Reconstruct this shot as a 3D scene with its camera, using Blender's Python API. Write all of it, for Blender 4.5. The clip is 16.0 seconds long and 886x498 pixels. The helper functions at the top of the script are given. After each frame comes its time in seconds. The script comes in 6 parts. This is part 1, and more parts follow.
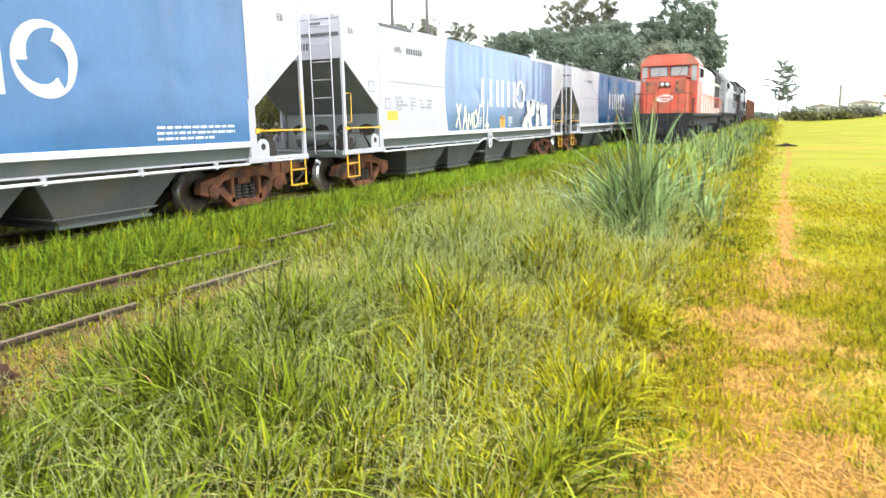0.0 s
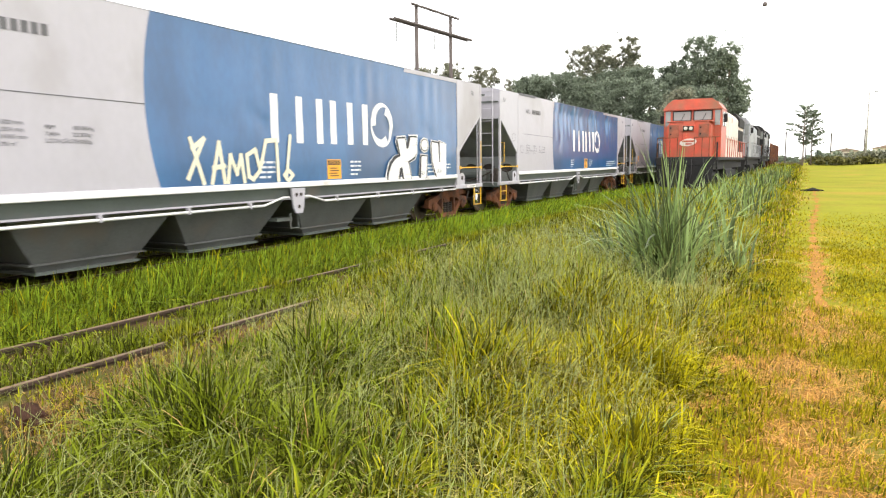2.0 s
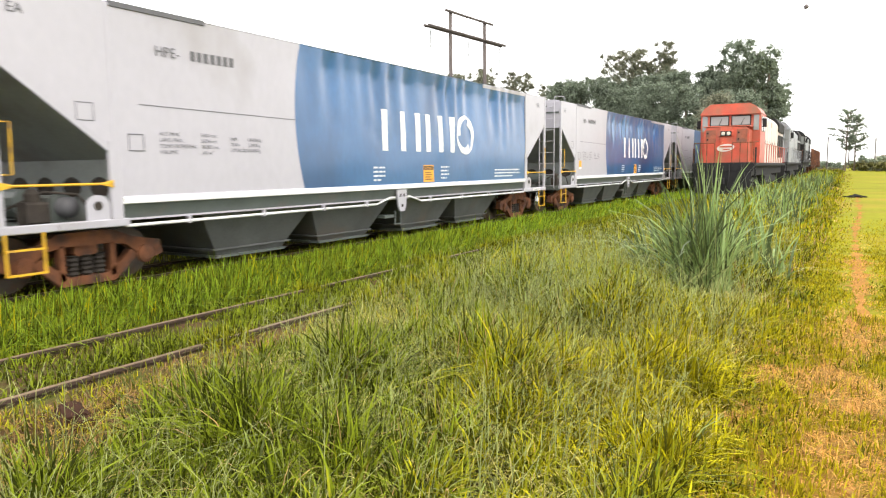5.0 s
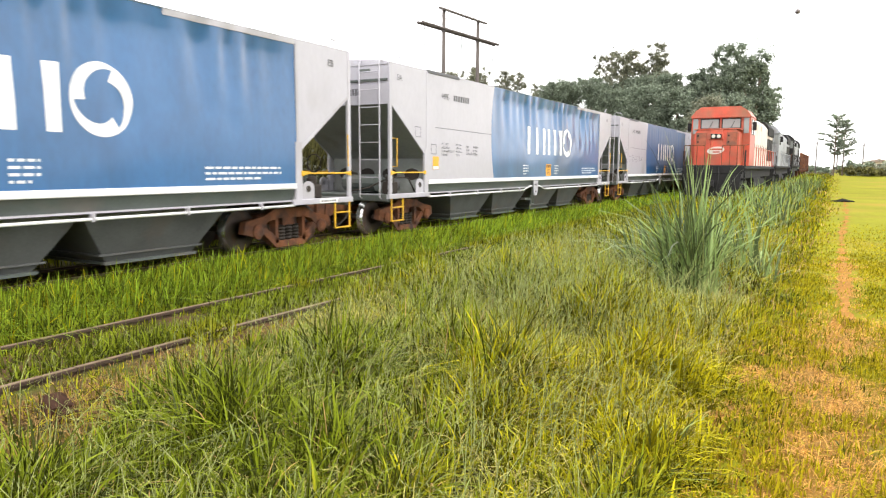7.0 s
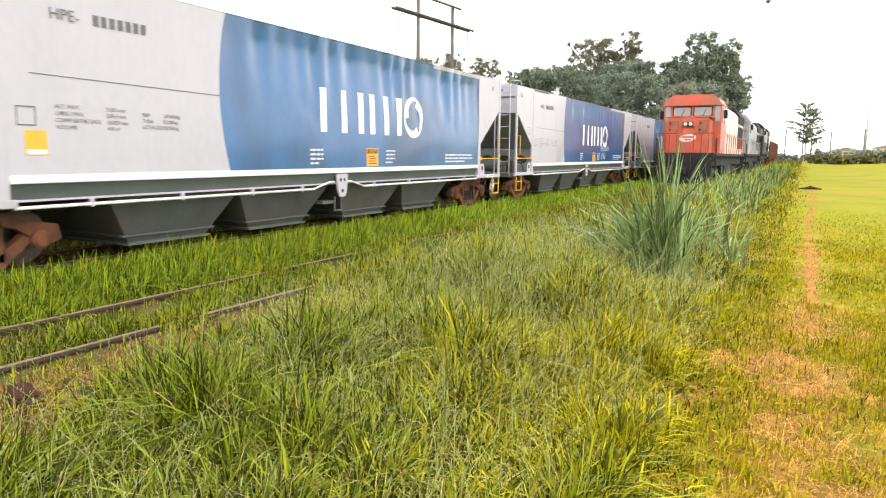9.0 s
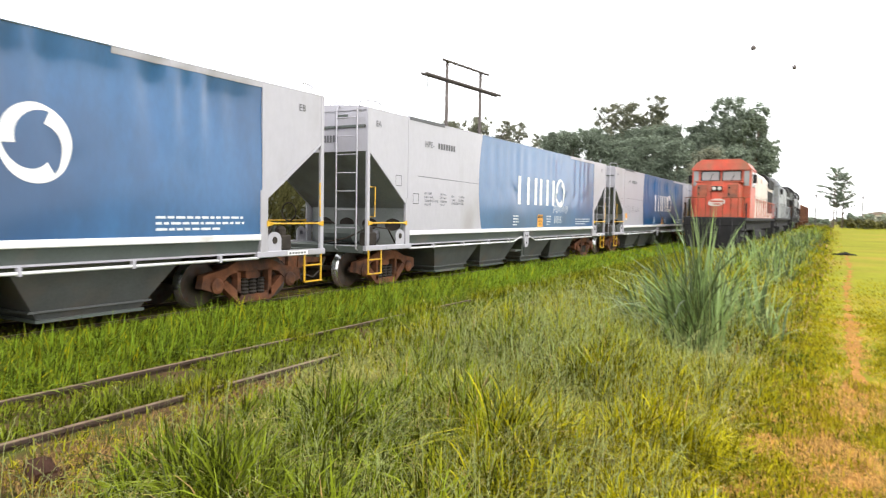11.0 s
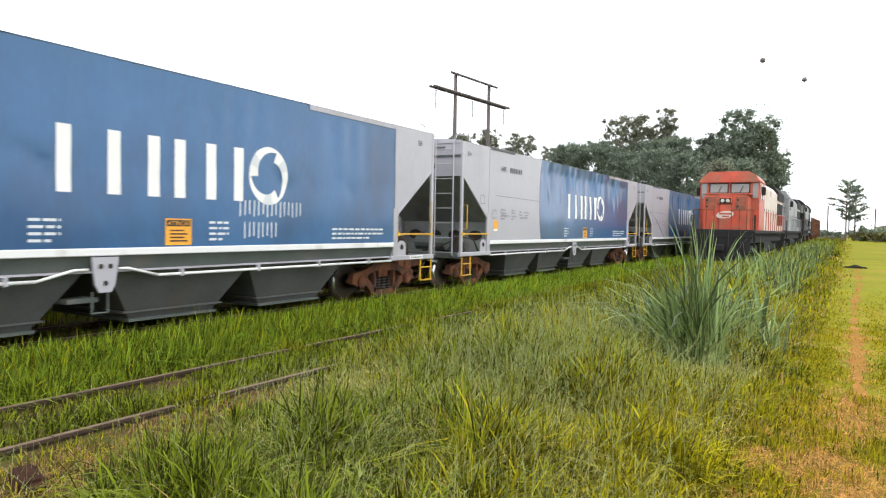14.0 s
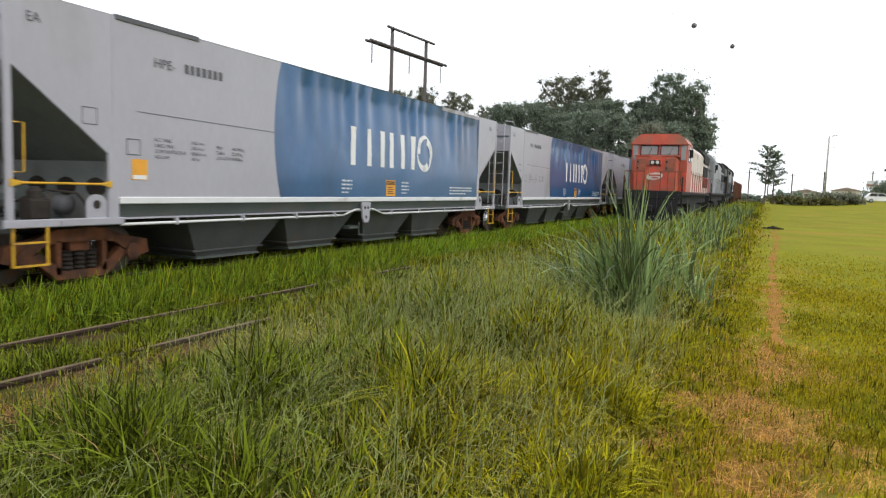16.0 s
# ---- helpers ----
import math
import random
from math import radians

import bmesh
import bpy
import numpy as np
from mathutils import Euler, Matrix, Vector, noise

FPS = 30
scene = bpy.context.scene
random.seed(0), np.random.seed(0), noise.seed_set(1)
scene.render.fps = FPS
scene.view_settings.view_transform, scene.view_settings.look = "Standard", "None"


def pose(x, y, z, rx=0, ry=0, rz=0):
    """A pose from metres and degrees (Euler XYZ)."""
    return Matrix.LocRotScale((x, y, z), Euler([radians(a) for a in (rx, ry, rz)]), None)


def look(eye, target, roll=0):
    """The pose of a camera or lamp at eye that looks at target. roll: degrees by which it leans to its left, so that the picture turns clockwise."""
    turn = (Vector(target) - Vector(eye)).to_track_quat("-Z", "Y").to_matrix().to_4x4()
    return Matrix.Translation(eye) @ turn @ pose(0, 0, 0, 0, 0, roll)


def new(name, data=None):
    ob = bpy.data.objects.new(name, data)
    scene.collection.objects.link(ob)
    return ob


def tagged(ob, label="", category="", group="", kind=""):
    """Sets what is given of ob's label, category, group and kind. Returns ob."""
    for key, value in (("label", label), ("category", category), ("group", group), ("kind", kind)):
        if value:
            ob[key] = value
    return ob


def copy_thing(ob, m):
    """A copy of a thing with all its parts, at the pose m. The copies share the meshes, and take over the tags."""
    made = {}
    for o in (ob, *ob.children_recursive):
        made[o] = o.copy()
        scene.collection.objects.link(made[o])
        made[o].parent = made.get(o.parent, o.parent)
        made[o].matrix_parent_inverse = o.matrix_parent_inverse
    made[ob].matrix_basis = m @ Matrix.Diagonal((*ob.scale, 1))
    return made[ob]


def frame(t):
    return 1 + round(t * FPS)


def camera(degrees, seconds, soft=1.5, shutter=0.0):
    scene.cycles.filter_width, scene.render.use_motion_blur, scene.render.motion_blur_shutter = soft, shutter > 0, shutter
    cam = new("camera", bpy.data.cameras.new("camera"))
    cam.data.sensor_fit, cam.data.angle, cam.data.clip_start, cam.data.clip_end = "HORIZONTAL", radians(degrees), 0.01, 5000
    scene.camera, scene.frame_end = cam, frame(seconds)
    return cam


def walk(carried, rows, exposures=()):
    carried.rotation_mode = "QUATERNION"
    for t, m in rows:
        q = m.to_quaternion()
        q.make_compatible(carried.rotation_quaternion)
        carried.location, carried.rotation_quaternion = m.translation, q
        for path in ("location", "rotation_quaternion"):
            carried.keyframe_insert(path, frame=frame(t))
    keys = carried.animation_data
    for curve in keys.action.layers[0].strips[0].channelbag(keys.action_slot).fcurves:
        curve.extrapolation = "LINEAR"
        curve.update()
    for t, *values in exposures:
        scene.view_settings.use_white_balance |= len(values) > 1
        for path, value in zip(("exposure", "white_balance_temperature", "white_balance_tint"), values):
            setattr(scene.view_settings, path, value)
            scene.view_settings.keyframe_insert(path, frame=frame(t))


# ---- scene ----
cam = camera(65.4, 16.0, soft=1.2, shutter=0.3)
EXPOSURES = [(0, 0.95, 6100, 6), (0.5, 0.75, 6300, 8), (1, 0.57, 6550, 10), (2, 0.48, 6650, 10.5), (4.5, 0.54, 6650, 10.5), (7, 0.56, 6600, 10.5), (8.7, 0.6, 6650, 10.5), (11.1, 0.4, 6400, 10), (11.25, 0.1, 6300, 10), (11.5, -0.36, 6150, 10), (12, -0.2, 6150, 10), (12.5, -0.08, 6150, 10),
             (13, 0.0, 6150, 9), (13.5, 0.05, 6200, 8), (14.0, 0.06, 6200, 9), (14.4, -0.7, 6200, 9), (14.6, -0.7, 6200, 9), (15, -0.28, 6150, 9), (15.5, -0.42, 6150, 9), (16, -0.5, 6200, 9)]
PATH = [
    (0, (5.437, -4.975, 1.612), (4.576, -3.207, 1.246), -1.1),
    (0.5, (5.374, -5.0, 1.628), (4.401, -3.271, 1.38), -0.7),
    (1, (5.367, -4.998, 1.633), (4.412, -3.258, 1.388), -0.2),
    (1.5, (5.363, -4.977, 1.628), (4.44, -3.219, 1.388), -0.4),
    (2, (5.361, -4.98, 1.628), (4.44, -3.222, 1.38), -0.7),
    (2.5, (5.367, -4.973, 1.631), (4.439, -3.22, 1.377), -0.9),
    (3, (5.37, -4.981, 1.631), (4.45, -3.222, 1.383), -0.9),
    (3.5, (5.368, -4.984, 1.632), (4.442, -3.229, 1.378), -1.2),
    (4, (5.372, -4.985, 1.629), (4.451, -3.23, 1.361), -1.4),
    (4.5, (5.375, -4.996, 1.632), (4.372, -3.282, 1.399), -0.8),
    (7, (5.387, -5.005, 1.622), (4.407, -3.277, 1.385), 0.3),
    (7.5, (5.391, -4.995, 1.625), (4.459, -3.246, 1.357), 0.1),
    (8, (5.388, -4.991, 1.615), (4.447, -3.25, 1.333), -0.4),
    (8.5, (5.397, -4.993, 1.612), (4.463, -3.251, 1.309), -0.3),
    (8.7, (5.397, -4.993, 1.613), (4.476, -3.242, 1.32), 0.2),
    (10.8, (5.334, -4.948, 1.704), (4.445, -3.17, 1.482), 0.6),
    (11, (5.309, -4.916, 1.711), (4.321, -3.18, 1.608), 1.0),
    (11.5, (5.258, -4.896, 1.669), (4.18, -3.216, 1.542), 4.2),
    (12, (5.259, -4.891, 1.661), (4.154, -3.231, 1.504), 2.9),
    (12.5, (5.301, -4.864, 1.657), (4.122, -3.253, 1.529), 2.8),
    (13, (5.328, -4.875, 1.679), (4.25, -3.199, 1.51), 3.3),
    (13.5, (5.436, -4.881, 1.688), (4.467, -3.138, 1.527), 1.7),
    (14, (5.435, -4.828, 1.694), (4.421, -3.106, 1.626), 1.1),
    (14.5, (5.345, -4.784, 1.606), (4.366, -3.042, 1.521), 2.9),
    (15, (5.326, -4.745, 1.601), (4.375, -2.991, 1.463), 5.9),
    (15.5, (5.333, -4.761, 1.615), (4.463, -2.965, 1.483), 5.1),
    (16, (5.38, -4.798, 1.611), (4.538, -2.993, 1.431), 1.9),
]
walk(cam, [(t, look(eye, target, roll)) for t, eye, target, roll in PATH], EXPOSURES)

# ---- light ----
world = bpy.data.worlds.new("overcast_sky")
scene.world = world
world.use_nodes = True
wn, wl = world.node_tree.nodes, world.node_tree.links
bg = wn["Background"]
sky = wn.new("ShaderNodeTexSky")
sky.sky_type, sky.sun_disc = "NISHITA", False
sky.sun_elevation, sky.sun_rotation = radians(42), radians(250)
cloud = wn.new("ShaderNodeTexNoise")
cloud.inputs["Scale"].default_value, cloud.inputs["Detail"].default_value = 1.6, 5
ramp = wn.new("ShaderNodeValToRGB")
ramp.color_ramp.elements[0].color = (11.5, 11.6, 12.0, 1)
ramp.color_ramp.elements[1].color = (14.5, 14.3, 14.0, 1)
veil = wn.new("ShaderNodeMixRGB")
veil.inputs[0].default_value = 0.9
wl.new(cloud.outputs["Fac"], ramp.inputs[0])
wl.new(sky.outputs[0], veil.inputs[1])
wl.new(ramp.outputs[0], veil.inputs[2])
wl.new(veil.outputs[0], bg.inputs[0])
bg.inputs[1].default_value = 0.15
sun = new("sun", bpy.data.lights.new("sun", "SUN"))
sun.data.energy, sun.data.angle, sun.data.color = 1.5, radians(14), (1.0, 0.93, 0.8)
sun.matrix_world = look((14, -10, 18), (0, 0, 0))


# ---- materials ----
def material(name, base, rough=0.6, metal=0.0, var=0.18, scale=3.0, bump=0.0, stain=None, stain_amount=0.0,
             stretch=(1, 1, 1), coat=0.0, translucent=0.0, island=0.0, spec=0.5):
    """A surface with colour variation at two scales, an optional stain colour and a fine relief."""
    m = bpy.data.materials.new(name)
    m.use_nodes = True
    n, l = m.node_tree.nodes, m.node_tree.links
    p = n["Principled BSDF"]
    tc = n.new("ShaderNodeTexCoord")
    info = n.new("ShaderNodeObjectInfo")
    shift = n.new("ShaderNodeVectorMath")
    shift.operation = "MULTIPLY_ADD"
    shift.inputs[1].default_value = (7.3, 7.3, 7.3)
    l.new(info.outputs["Random"], shift.inputs[0])
    l.new(tc.outputs["Object"], shift.inputs[2])
    mp = n.new("ShaderNodeMapping")
    mp.inputs["Scale"].default_value = stretch
    l.new(shift.outputs[0], mp.inputs[0])
    big, fine = n.new("ShaderNodeTexNoise"), n.new("ShaderNodeTexNoise")
    big.inputs["Scale"].default_value, big.inputs["Detail"].default_value = scale, 4
    fine.inputs["Scale"].default_value, fine.inputs["Detail"].default_value = scale * 14, 6
    l.new(mp.outputs[0], big.inputs[0])
    l.new(mp.outputs[0], fine.inputs[0])
    mix = n.new("ShaderNodeMath")
    mix.operation = "MULTIPLY_ADD"
    mix.inputs[1].default_value = 0.4
    l.new(fine.outputs["Fac"], mix.inputs[0])
    half = n.new("ShaderNodeMath")
    half.operation = "MULTIPLY"
    half.inputs[1].default_value = 0.6
    l.new(big.outputs["Fac"], half.inputs[0])
    l.new(half.outputs[0], mix.inputs[2])
    fac = mix.outputs[0]
    if island:
        geo = n.new("ShaderNodeNewGeometry")
        add = n.new("ShaderNodeMath")
        add.operation = "MULTIPLY_ADD"
        add.inputs[1].default_value = island
        l.new(geo.outputs["Random Per Island"], add.inputs[0])
        sub = n.new("ShaderNodeMath")
        sub.operation = "ADD"
        sub.inputs[1].default_value = -island / 2
        l.new(fac, sub.inputs[0])
        l.new(sub.outputs[0], add.inputs[2])
        fac = add.outputs[0]
    r = n.new("ShaderNodeValToRGB")
    r.color_ramp.elements[0].position, r.color_ramp.elements[1].position = 0.3, 0.7
    r.color_ramp.elements[0].color = (*[c * (1 - var) for c in base], 1)
    r.color_ramp.elements[1].color = (*[min(1, c * (1 + var)) for c in base], 1)
    l.new(fac, r.inputs[0])
    colour = r.outputs[0]
    if stain:
        sn = n.new("ShaderNodeTexNoise")
        sn.inputs["Scale"].default_value, sn.inputs["Detail"].default_value = scale * 0.7, 8
        off = n.new("ShaderNodeVectorMath")
        off.operation = "ADD"
        off.inputs[1].default_value = (31, 17, 5)
        l.new(mp.outputs[0], off.inputs[0])
        l.new(off.outputs[0], sn.inputs[0])
        sr = n.new("ShaderNodeValToRGB")
        sr.color_ramp.elements[0].position, sr.color_ramp.elements[1].position = 0.62 - stain_amount * 0.4, 0.72
        l.new(sn.outputs["Fac"], sr.inputs[0])
        mc = n.new("ShaderNodeMixRGB")
        mc.inputs[2].default_value = (*stain, 1)
        l.new(sr.outputs[0], mc.inputs[0])
        l.new(colour, mc.inputs[1])
        colour = mc.outputs[0]
    l.new(colour, p.inputs["Base Color"])
    p.inputs["Roughness"].default_value, p.inputs["Metallic"].default_value = rough, metal
    p.inputs["Coat Weight"].default_value = coat
    p.inputs["Coat Roughness"].default_value = 0.12
    p.inputs["Specular IOR Level"].default_value = spec
    if bump:
        b = n.new("ShaderNodeBump")
        b.inputs["Strength"].default_value, b.inputs["Distance"].default_value = bump, 0.02
        l.new(fine.outputs["Fac"], b.inputs["Height"])
        l.new(b.outputs[0], p.inputs["Normal"])
    if translucent:
        tr = n.new("ShaderNodeBsdfTranslucent")
        l.new(colour, tr.inputs[0])
        ms = n.new("ShaderNodeMixShader")
        ms.inputs[0].default_value = translucent
        l.new(p.outputs[0], ms.inputs[1])
        l.new(tr.outputs[0], ms.inputs[2])
        l.new(ms.outputs[0], n["Material Output"].inputs[0])
    return m


WAGON_GREY = material("wagon_grey_paint", (0.39, 0.38, 0.425), 0.4, var=0.07, scale=0.7, stretch=(1, 1, 0.6), stain=(0.29, 0.275, 0.28), stain_amount=0.16, coat=0.2)
WAGON_BLUE = material("wagon_blue_paint", (0.016, 0.095, 0.245), 0.36, spec=0.5, var=0.2, scale=0.8, stretch=(1, 1, 0.5), stain=(0.01, 0.05, 0.14), stain_amount=0.3, coat=0.7)
WAGON_WHITE = material("wagon_white_paint", (0.72, 0.72, 0.72), 0.45, var=0.06, scale=2.5, stain=(0.5, 0.48, 0.45), stain_amount=0.08)
SILL_GREEN = material("sill_grey_green_paint", (0.085, 0.1, 0.093), 0.5, var=0.2, scale=2, stain=(0.12, 0.11, 0.1), stain_amount=0.15, coat=0.1)
# Darker grey than the sides, for sloping end sheets and bulkheads.
SLOPE_DARK = material("slope_sheet_dark_grey", (0.22, 0.235, 0.23), 0.5, var=0.2, scale=1.6, stain=(0.15, 0.14, 0.13), stain_amount=0.2)
HOPPER_DARK = material("hopper_pocket_paint", (0.085, 0.088, 0.086), 0.6, var=0.3, scale=2, stain=(0.11, 0.09, 0.075), stain_amount=0.25)
# Grime on the underframe; also the painted dark of holes in plates.
UNDER_BLACK = material("underframe_grime_hole_shade", (0.045, 0.038, 0.033), 0.9, var=0.35, scale=6, bump=0.3, spec=0.15)
YELLOW = material("safety_yellow_paint", (0.64, 0.37, 0.02), 0.5, var=0.15, scale=9, stain=(0.3, 0.17, 0.05), stain_amount=0.15)
RUST = material("rusted_cast_steel", (0.165, 0.066, 0.032), 0.88, var=0.4, scale=5, bump=0.5, stain=(0.045, 0.033, 0.03), stain_amount=0.5, spec=0.2)
WHEEL = material("wheel_steel", (0.09, 0.07, 0.06), 0.6, 0.4, var=0.3, scale=6, stain=(0.12, 0.06, 0.03), stain_amount=0.3)
TREAD = material("polished_tread_steel", (0.62, 0.62, 0.62), 0.22, 0.9, var=0.1, scale=8)
RAIL_RUST = material("rail_rusty_steel", (0.06, 0.036, 0.025), 0.8, 0.1, var=0.35, scale=5, bump=0.3)
DEAD_GRASS = material("dead_brown_grass", (0.27, 0.165, 0.065), 0.8, var=0.55, scale=2, translucent=0.1, island=0.8, spec=0.1)
RAIL_TOP = material("rail_head_steel", (0.19, 0.125, 0.075), 0.6, 0.1, var=0.3, scale=6)
SLEEPER = material("weathered_sleeper_wood", (0.062, 0.03, 0.02), 0.95, var=0.45, scale=5, bump=0.7, stretch=(1, 6, 6), spec=0.1)
LOGO_WHITE = material("logo_white_paint", (0.78, 0.78, 0.77), 0.45, var=0.05, scale=3)
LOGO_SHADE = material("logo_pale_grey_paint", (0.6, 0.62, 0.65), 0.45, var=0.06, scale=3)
CHALK = material("chalk_white", (0.6, 0.64, 0.68), 0.9, var=0.15, scale=20)
SPRAY_WHITE = material("spray_white_paint", (0.74, 0.74, 0.73), 0.6, var=0.1, scale=5, stain=(0.5, 0.5, 0.5), stain_amount=0.12, stretch=(1, 0.4, 4))
SPRAY_BLACK = material("spray_black_paint", (0.02, 0.02, 0.025), 0.6, var=0.2, scale=5)
SPRAY_CREAM = material("spray_cream_paint", (0.72, 0.68, 0.5), 0.6, var=0.12, scale=6)
STENCIL = material("stencil_dark_grey", (0.1, 0.1, 0.11), 0.6, var=0.15, scale=8)
ORANGE = material("placard_orange", (0.78, 0.36, 0.03), 0.5, var=0.1, scale=8)
LOCO_RED = material("loco_red_paint", (0.5, 0.072, 0.035), 0.5, var=0.3, scale=1.8, stain=(0.26, 0.1, 0.055), stain_amount=0.5, coat=0.1)
LOCO_STAIN = material("loco_rust_stained_red", (0.3, 0.085, 0.045), 0.7, var=0.4, scale=3, stain=(0.12, 0.07, 0.05), stain_amount=0.5)
LOCO_PALE = material("loco_faded_white_paint", (0.6, 0.53, 0.49), 0.6, var=0.15, scale=1.2, stain=(0.42, 0.26, 0.2), stain_amount=0.2)
LOCO_GREY = material("loco_grey_paint", (0.27, 0.285, 0.31), 0.55, var=0.25, scale=1.2, stain=(0.13, 0.11, 0.1), stain_amount=0.3)
LOCO_DARK = material("loco_dark_grime", (0.022, 0.021, 0.022), 0.8, spec=0.2, var=0.3, scale=3)
# The pale base colour stands in for sky mirrored in the panes.
GLASS = material("sky_tinted_window_glass", (0.2, 0.21, 0.205), 0.15, 0.0, var=0.15, scale=1, spec=0.8)
LENS = material("headlight_lens", (0.5, 0.48, 0.42), 0.1, var=0.05, scale=8)
BARE_GROUND = material("soil_and_thatch", (0.045, 0.042, 0.015), 0.95, var=0.45, scale=1.4, bump=0.8, stain=(0.1, 0.065, 0.03), stain_amount=0.18, spec=0.03)
BALLAST_DIRT = material("ballast_dirt", (0.1, 0.062, 0.032), 0.95, var=0.5, scale=4, bump=0.9, stain=(0.08, 0.095, 0.022), stain_amount=0.45, spec=0.02)
PALE_GRASS = material("pale_weathered_grass", (0.215, 0.262, 0.075), 0.5, var=0.5, scale=1.2, translucent=0.15, island=0.8, spec=0.25)
LAWN = material("mown_lawn", (0.205, 0.205, 0.012), 0.9, var=0.25, scale=0.35, bump=0.3, stain=(0.27, 0.2, 0.03), stain_amount=0.22, spec=0.05)
AWN = material("pale_bent_grass_tips", (0.38, 0.34, 0.1), 0.55, var=0.45, scale=1.5, translucent=0.2, island=0.8, spec=0.2)
LAWN_BLADE = material("mown_lawn_blades", (0.3, 0.25, 0.008), 0.7, var=0.5, scale=0.6, translucent=0.25, island=0.7, spec=0.1)
# Greener grass, also brightened in colour to offset shade and distance.
LIT_GRASS = material("lit_green_grass", (0.178, 0.255, 0.018), 0.6, var=0.55, scale=1.0, translucent=0.3, island=0.85, spec=0.13)
TRODDEN = material("trodden_straw_soil", (0.24, 0.135, 0.03), 0.95, var=0.45, scale=2.5, bump=0.9, stain=(0.17, 0.17, 0.03), stain_amount=0.3, spec=0.03)
PATH_DIRT = material("worn_path_soil", (0.33, 0.165, 0.045), 0.95, var=0.3, scale=3, bump=0.9, stain=(0.24, 0.18, 0.04), stain_amount=0.25, spec=0.03)
GRASS = material("verge_grass", (0.178, 0.182, 0.008), 0.6, var=0.75, scale=1.3, translucent=0.13, island=0.95, spec=0.12)
GRASS_FRESH = material("fresh_grass", (0.125, 0.155, 0.009), 0.6, var=0.75, scale=1.3, translucent=0.13, island=0.95, spec=0.12)
GRASS_YELLOW = material("yellowing_grass", (0.305, 0.272, 0.005), 0.6, var=0.65, scale=1.3, translucent=0.16, island=0.95, spec=0.12)
GRASS_DRY = material("dry_straw", (0.46, 0.29, 0.12), 0.7, var=0.45, scale=1, translucent=0.2, island=0.5)
STRAW = material("orange_straw", (0.5, 0.27, 0.055), 0.75, var=0.5, scale=2, translucent=0.15, island=0.7)
GRASS_SEED = material("seed_heads", (0.3, 0.33, 0.12), 0.6, var=0.3, scale=1, translucent=0.25, island=0.5, spec=0.2)
CANE = material("cane_leaf", (0.165, 0.23, 0.078), 0.42, var=0.62, scale=0.8, translucent=0.28, island=0.85, spec=0.4)
REED = material("roadside_reed", (0.12, 0.115, 0.04), 0.65, var=0.55, scale=0.5, translucent=0.2, island=0.8, spec=0.2)
# Both leaf colours are lightened: the distance haze is put into them.
LEAF_DARK = material("hazy_dark_foliage", (0.18, 0.218, 0.155), 0.5, var=0.4, scale=0.4, translucent=0.35, island=0.5, spec=0.45)
LEAF_OLIVE = material("hazy_olive_foliage", (0.19, 0.195, 0.13), 0.5, var=0.45, scale=0.4, translucent=0.35, island=0.6, spec=0.5)
BARK = material("tree_bark", (0.13, 0.1, 0.075), 0.9, var=0.35, scale=3, bump=0.5)
POLE_WOOD = material("weathered_pole_wood", (0.1, 0.085, 0.08), 0.9, var=0.3, scale=3, bump=0.3, stretch=(1, 1, 0.2))
INSULATOR = material("insulator_glass", (0.35, 0.37, 0.38), 0.25, var=0.1, scale=8)
CONCRETE = material("pole_concrete", (0.38, 0.37, 0.35), 0.85, var=0.15, scale=2, bump=0.2)
BALL = material("marker_ball_plastic", (0.12, 0.1, 0.1), 0.5, var=0.2, scale=3)
PLASTER = material("house_plaster", (0.62, 0.58, 0.52), 0.85, var=0.1, scale=1.2)
ROOF_TILE = material("clay_roof_tile", (0.24, 0.18, 0.15), 0.85, var=0.3, scale=3, bump=0.4)
CAR_WHITE = material("car_white_paint", (0.75, 0.75, 0.76), 0.3, var=0.03, scale=2, coat=0.6)
RUBBER = material("black_rubber", (0.02, 0.02, 0.02), 0.85, var=0.2, scale=6)
SIGN_YELLOW = material("sign_yellow", (0.75, 0.5, 0.04), 0.5, var=0.06, scale=3)
WIRE = material("cable_aluminium", (0.2, 0.2, 0.2), 0.5, 0.5, var=0.1, scale=3)


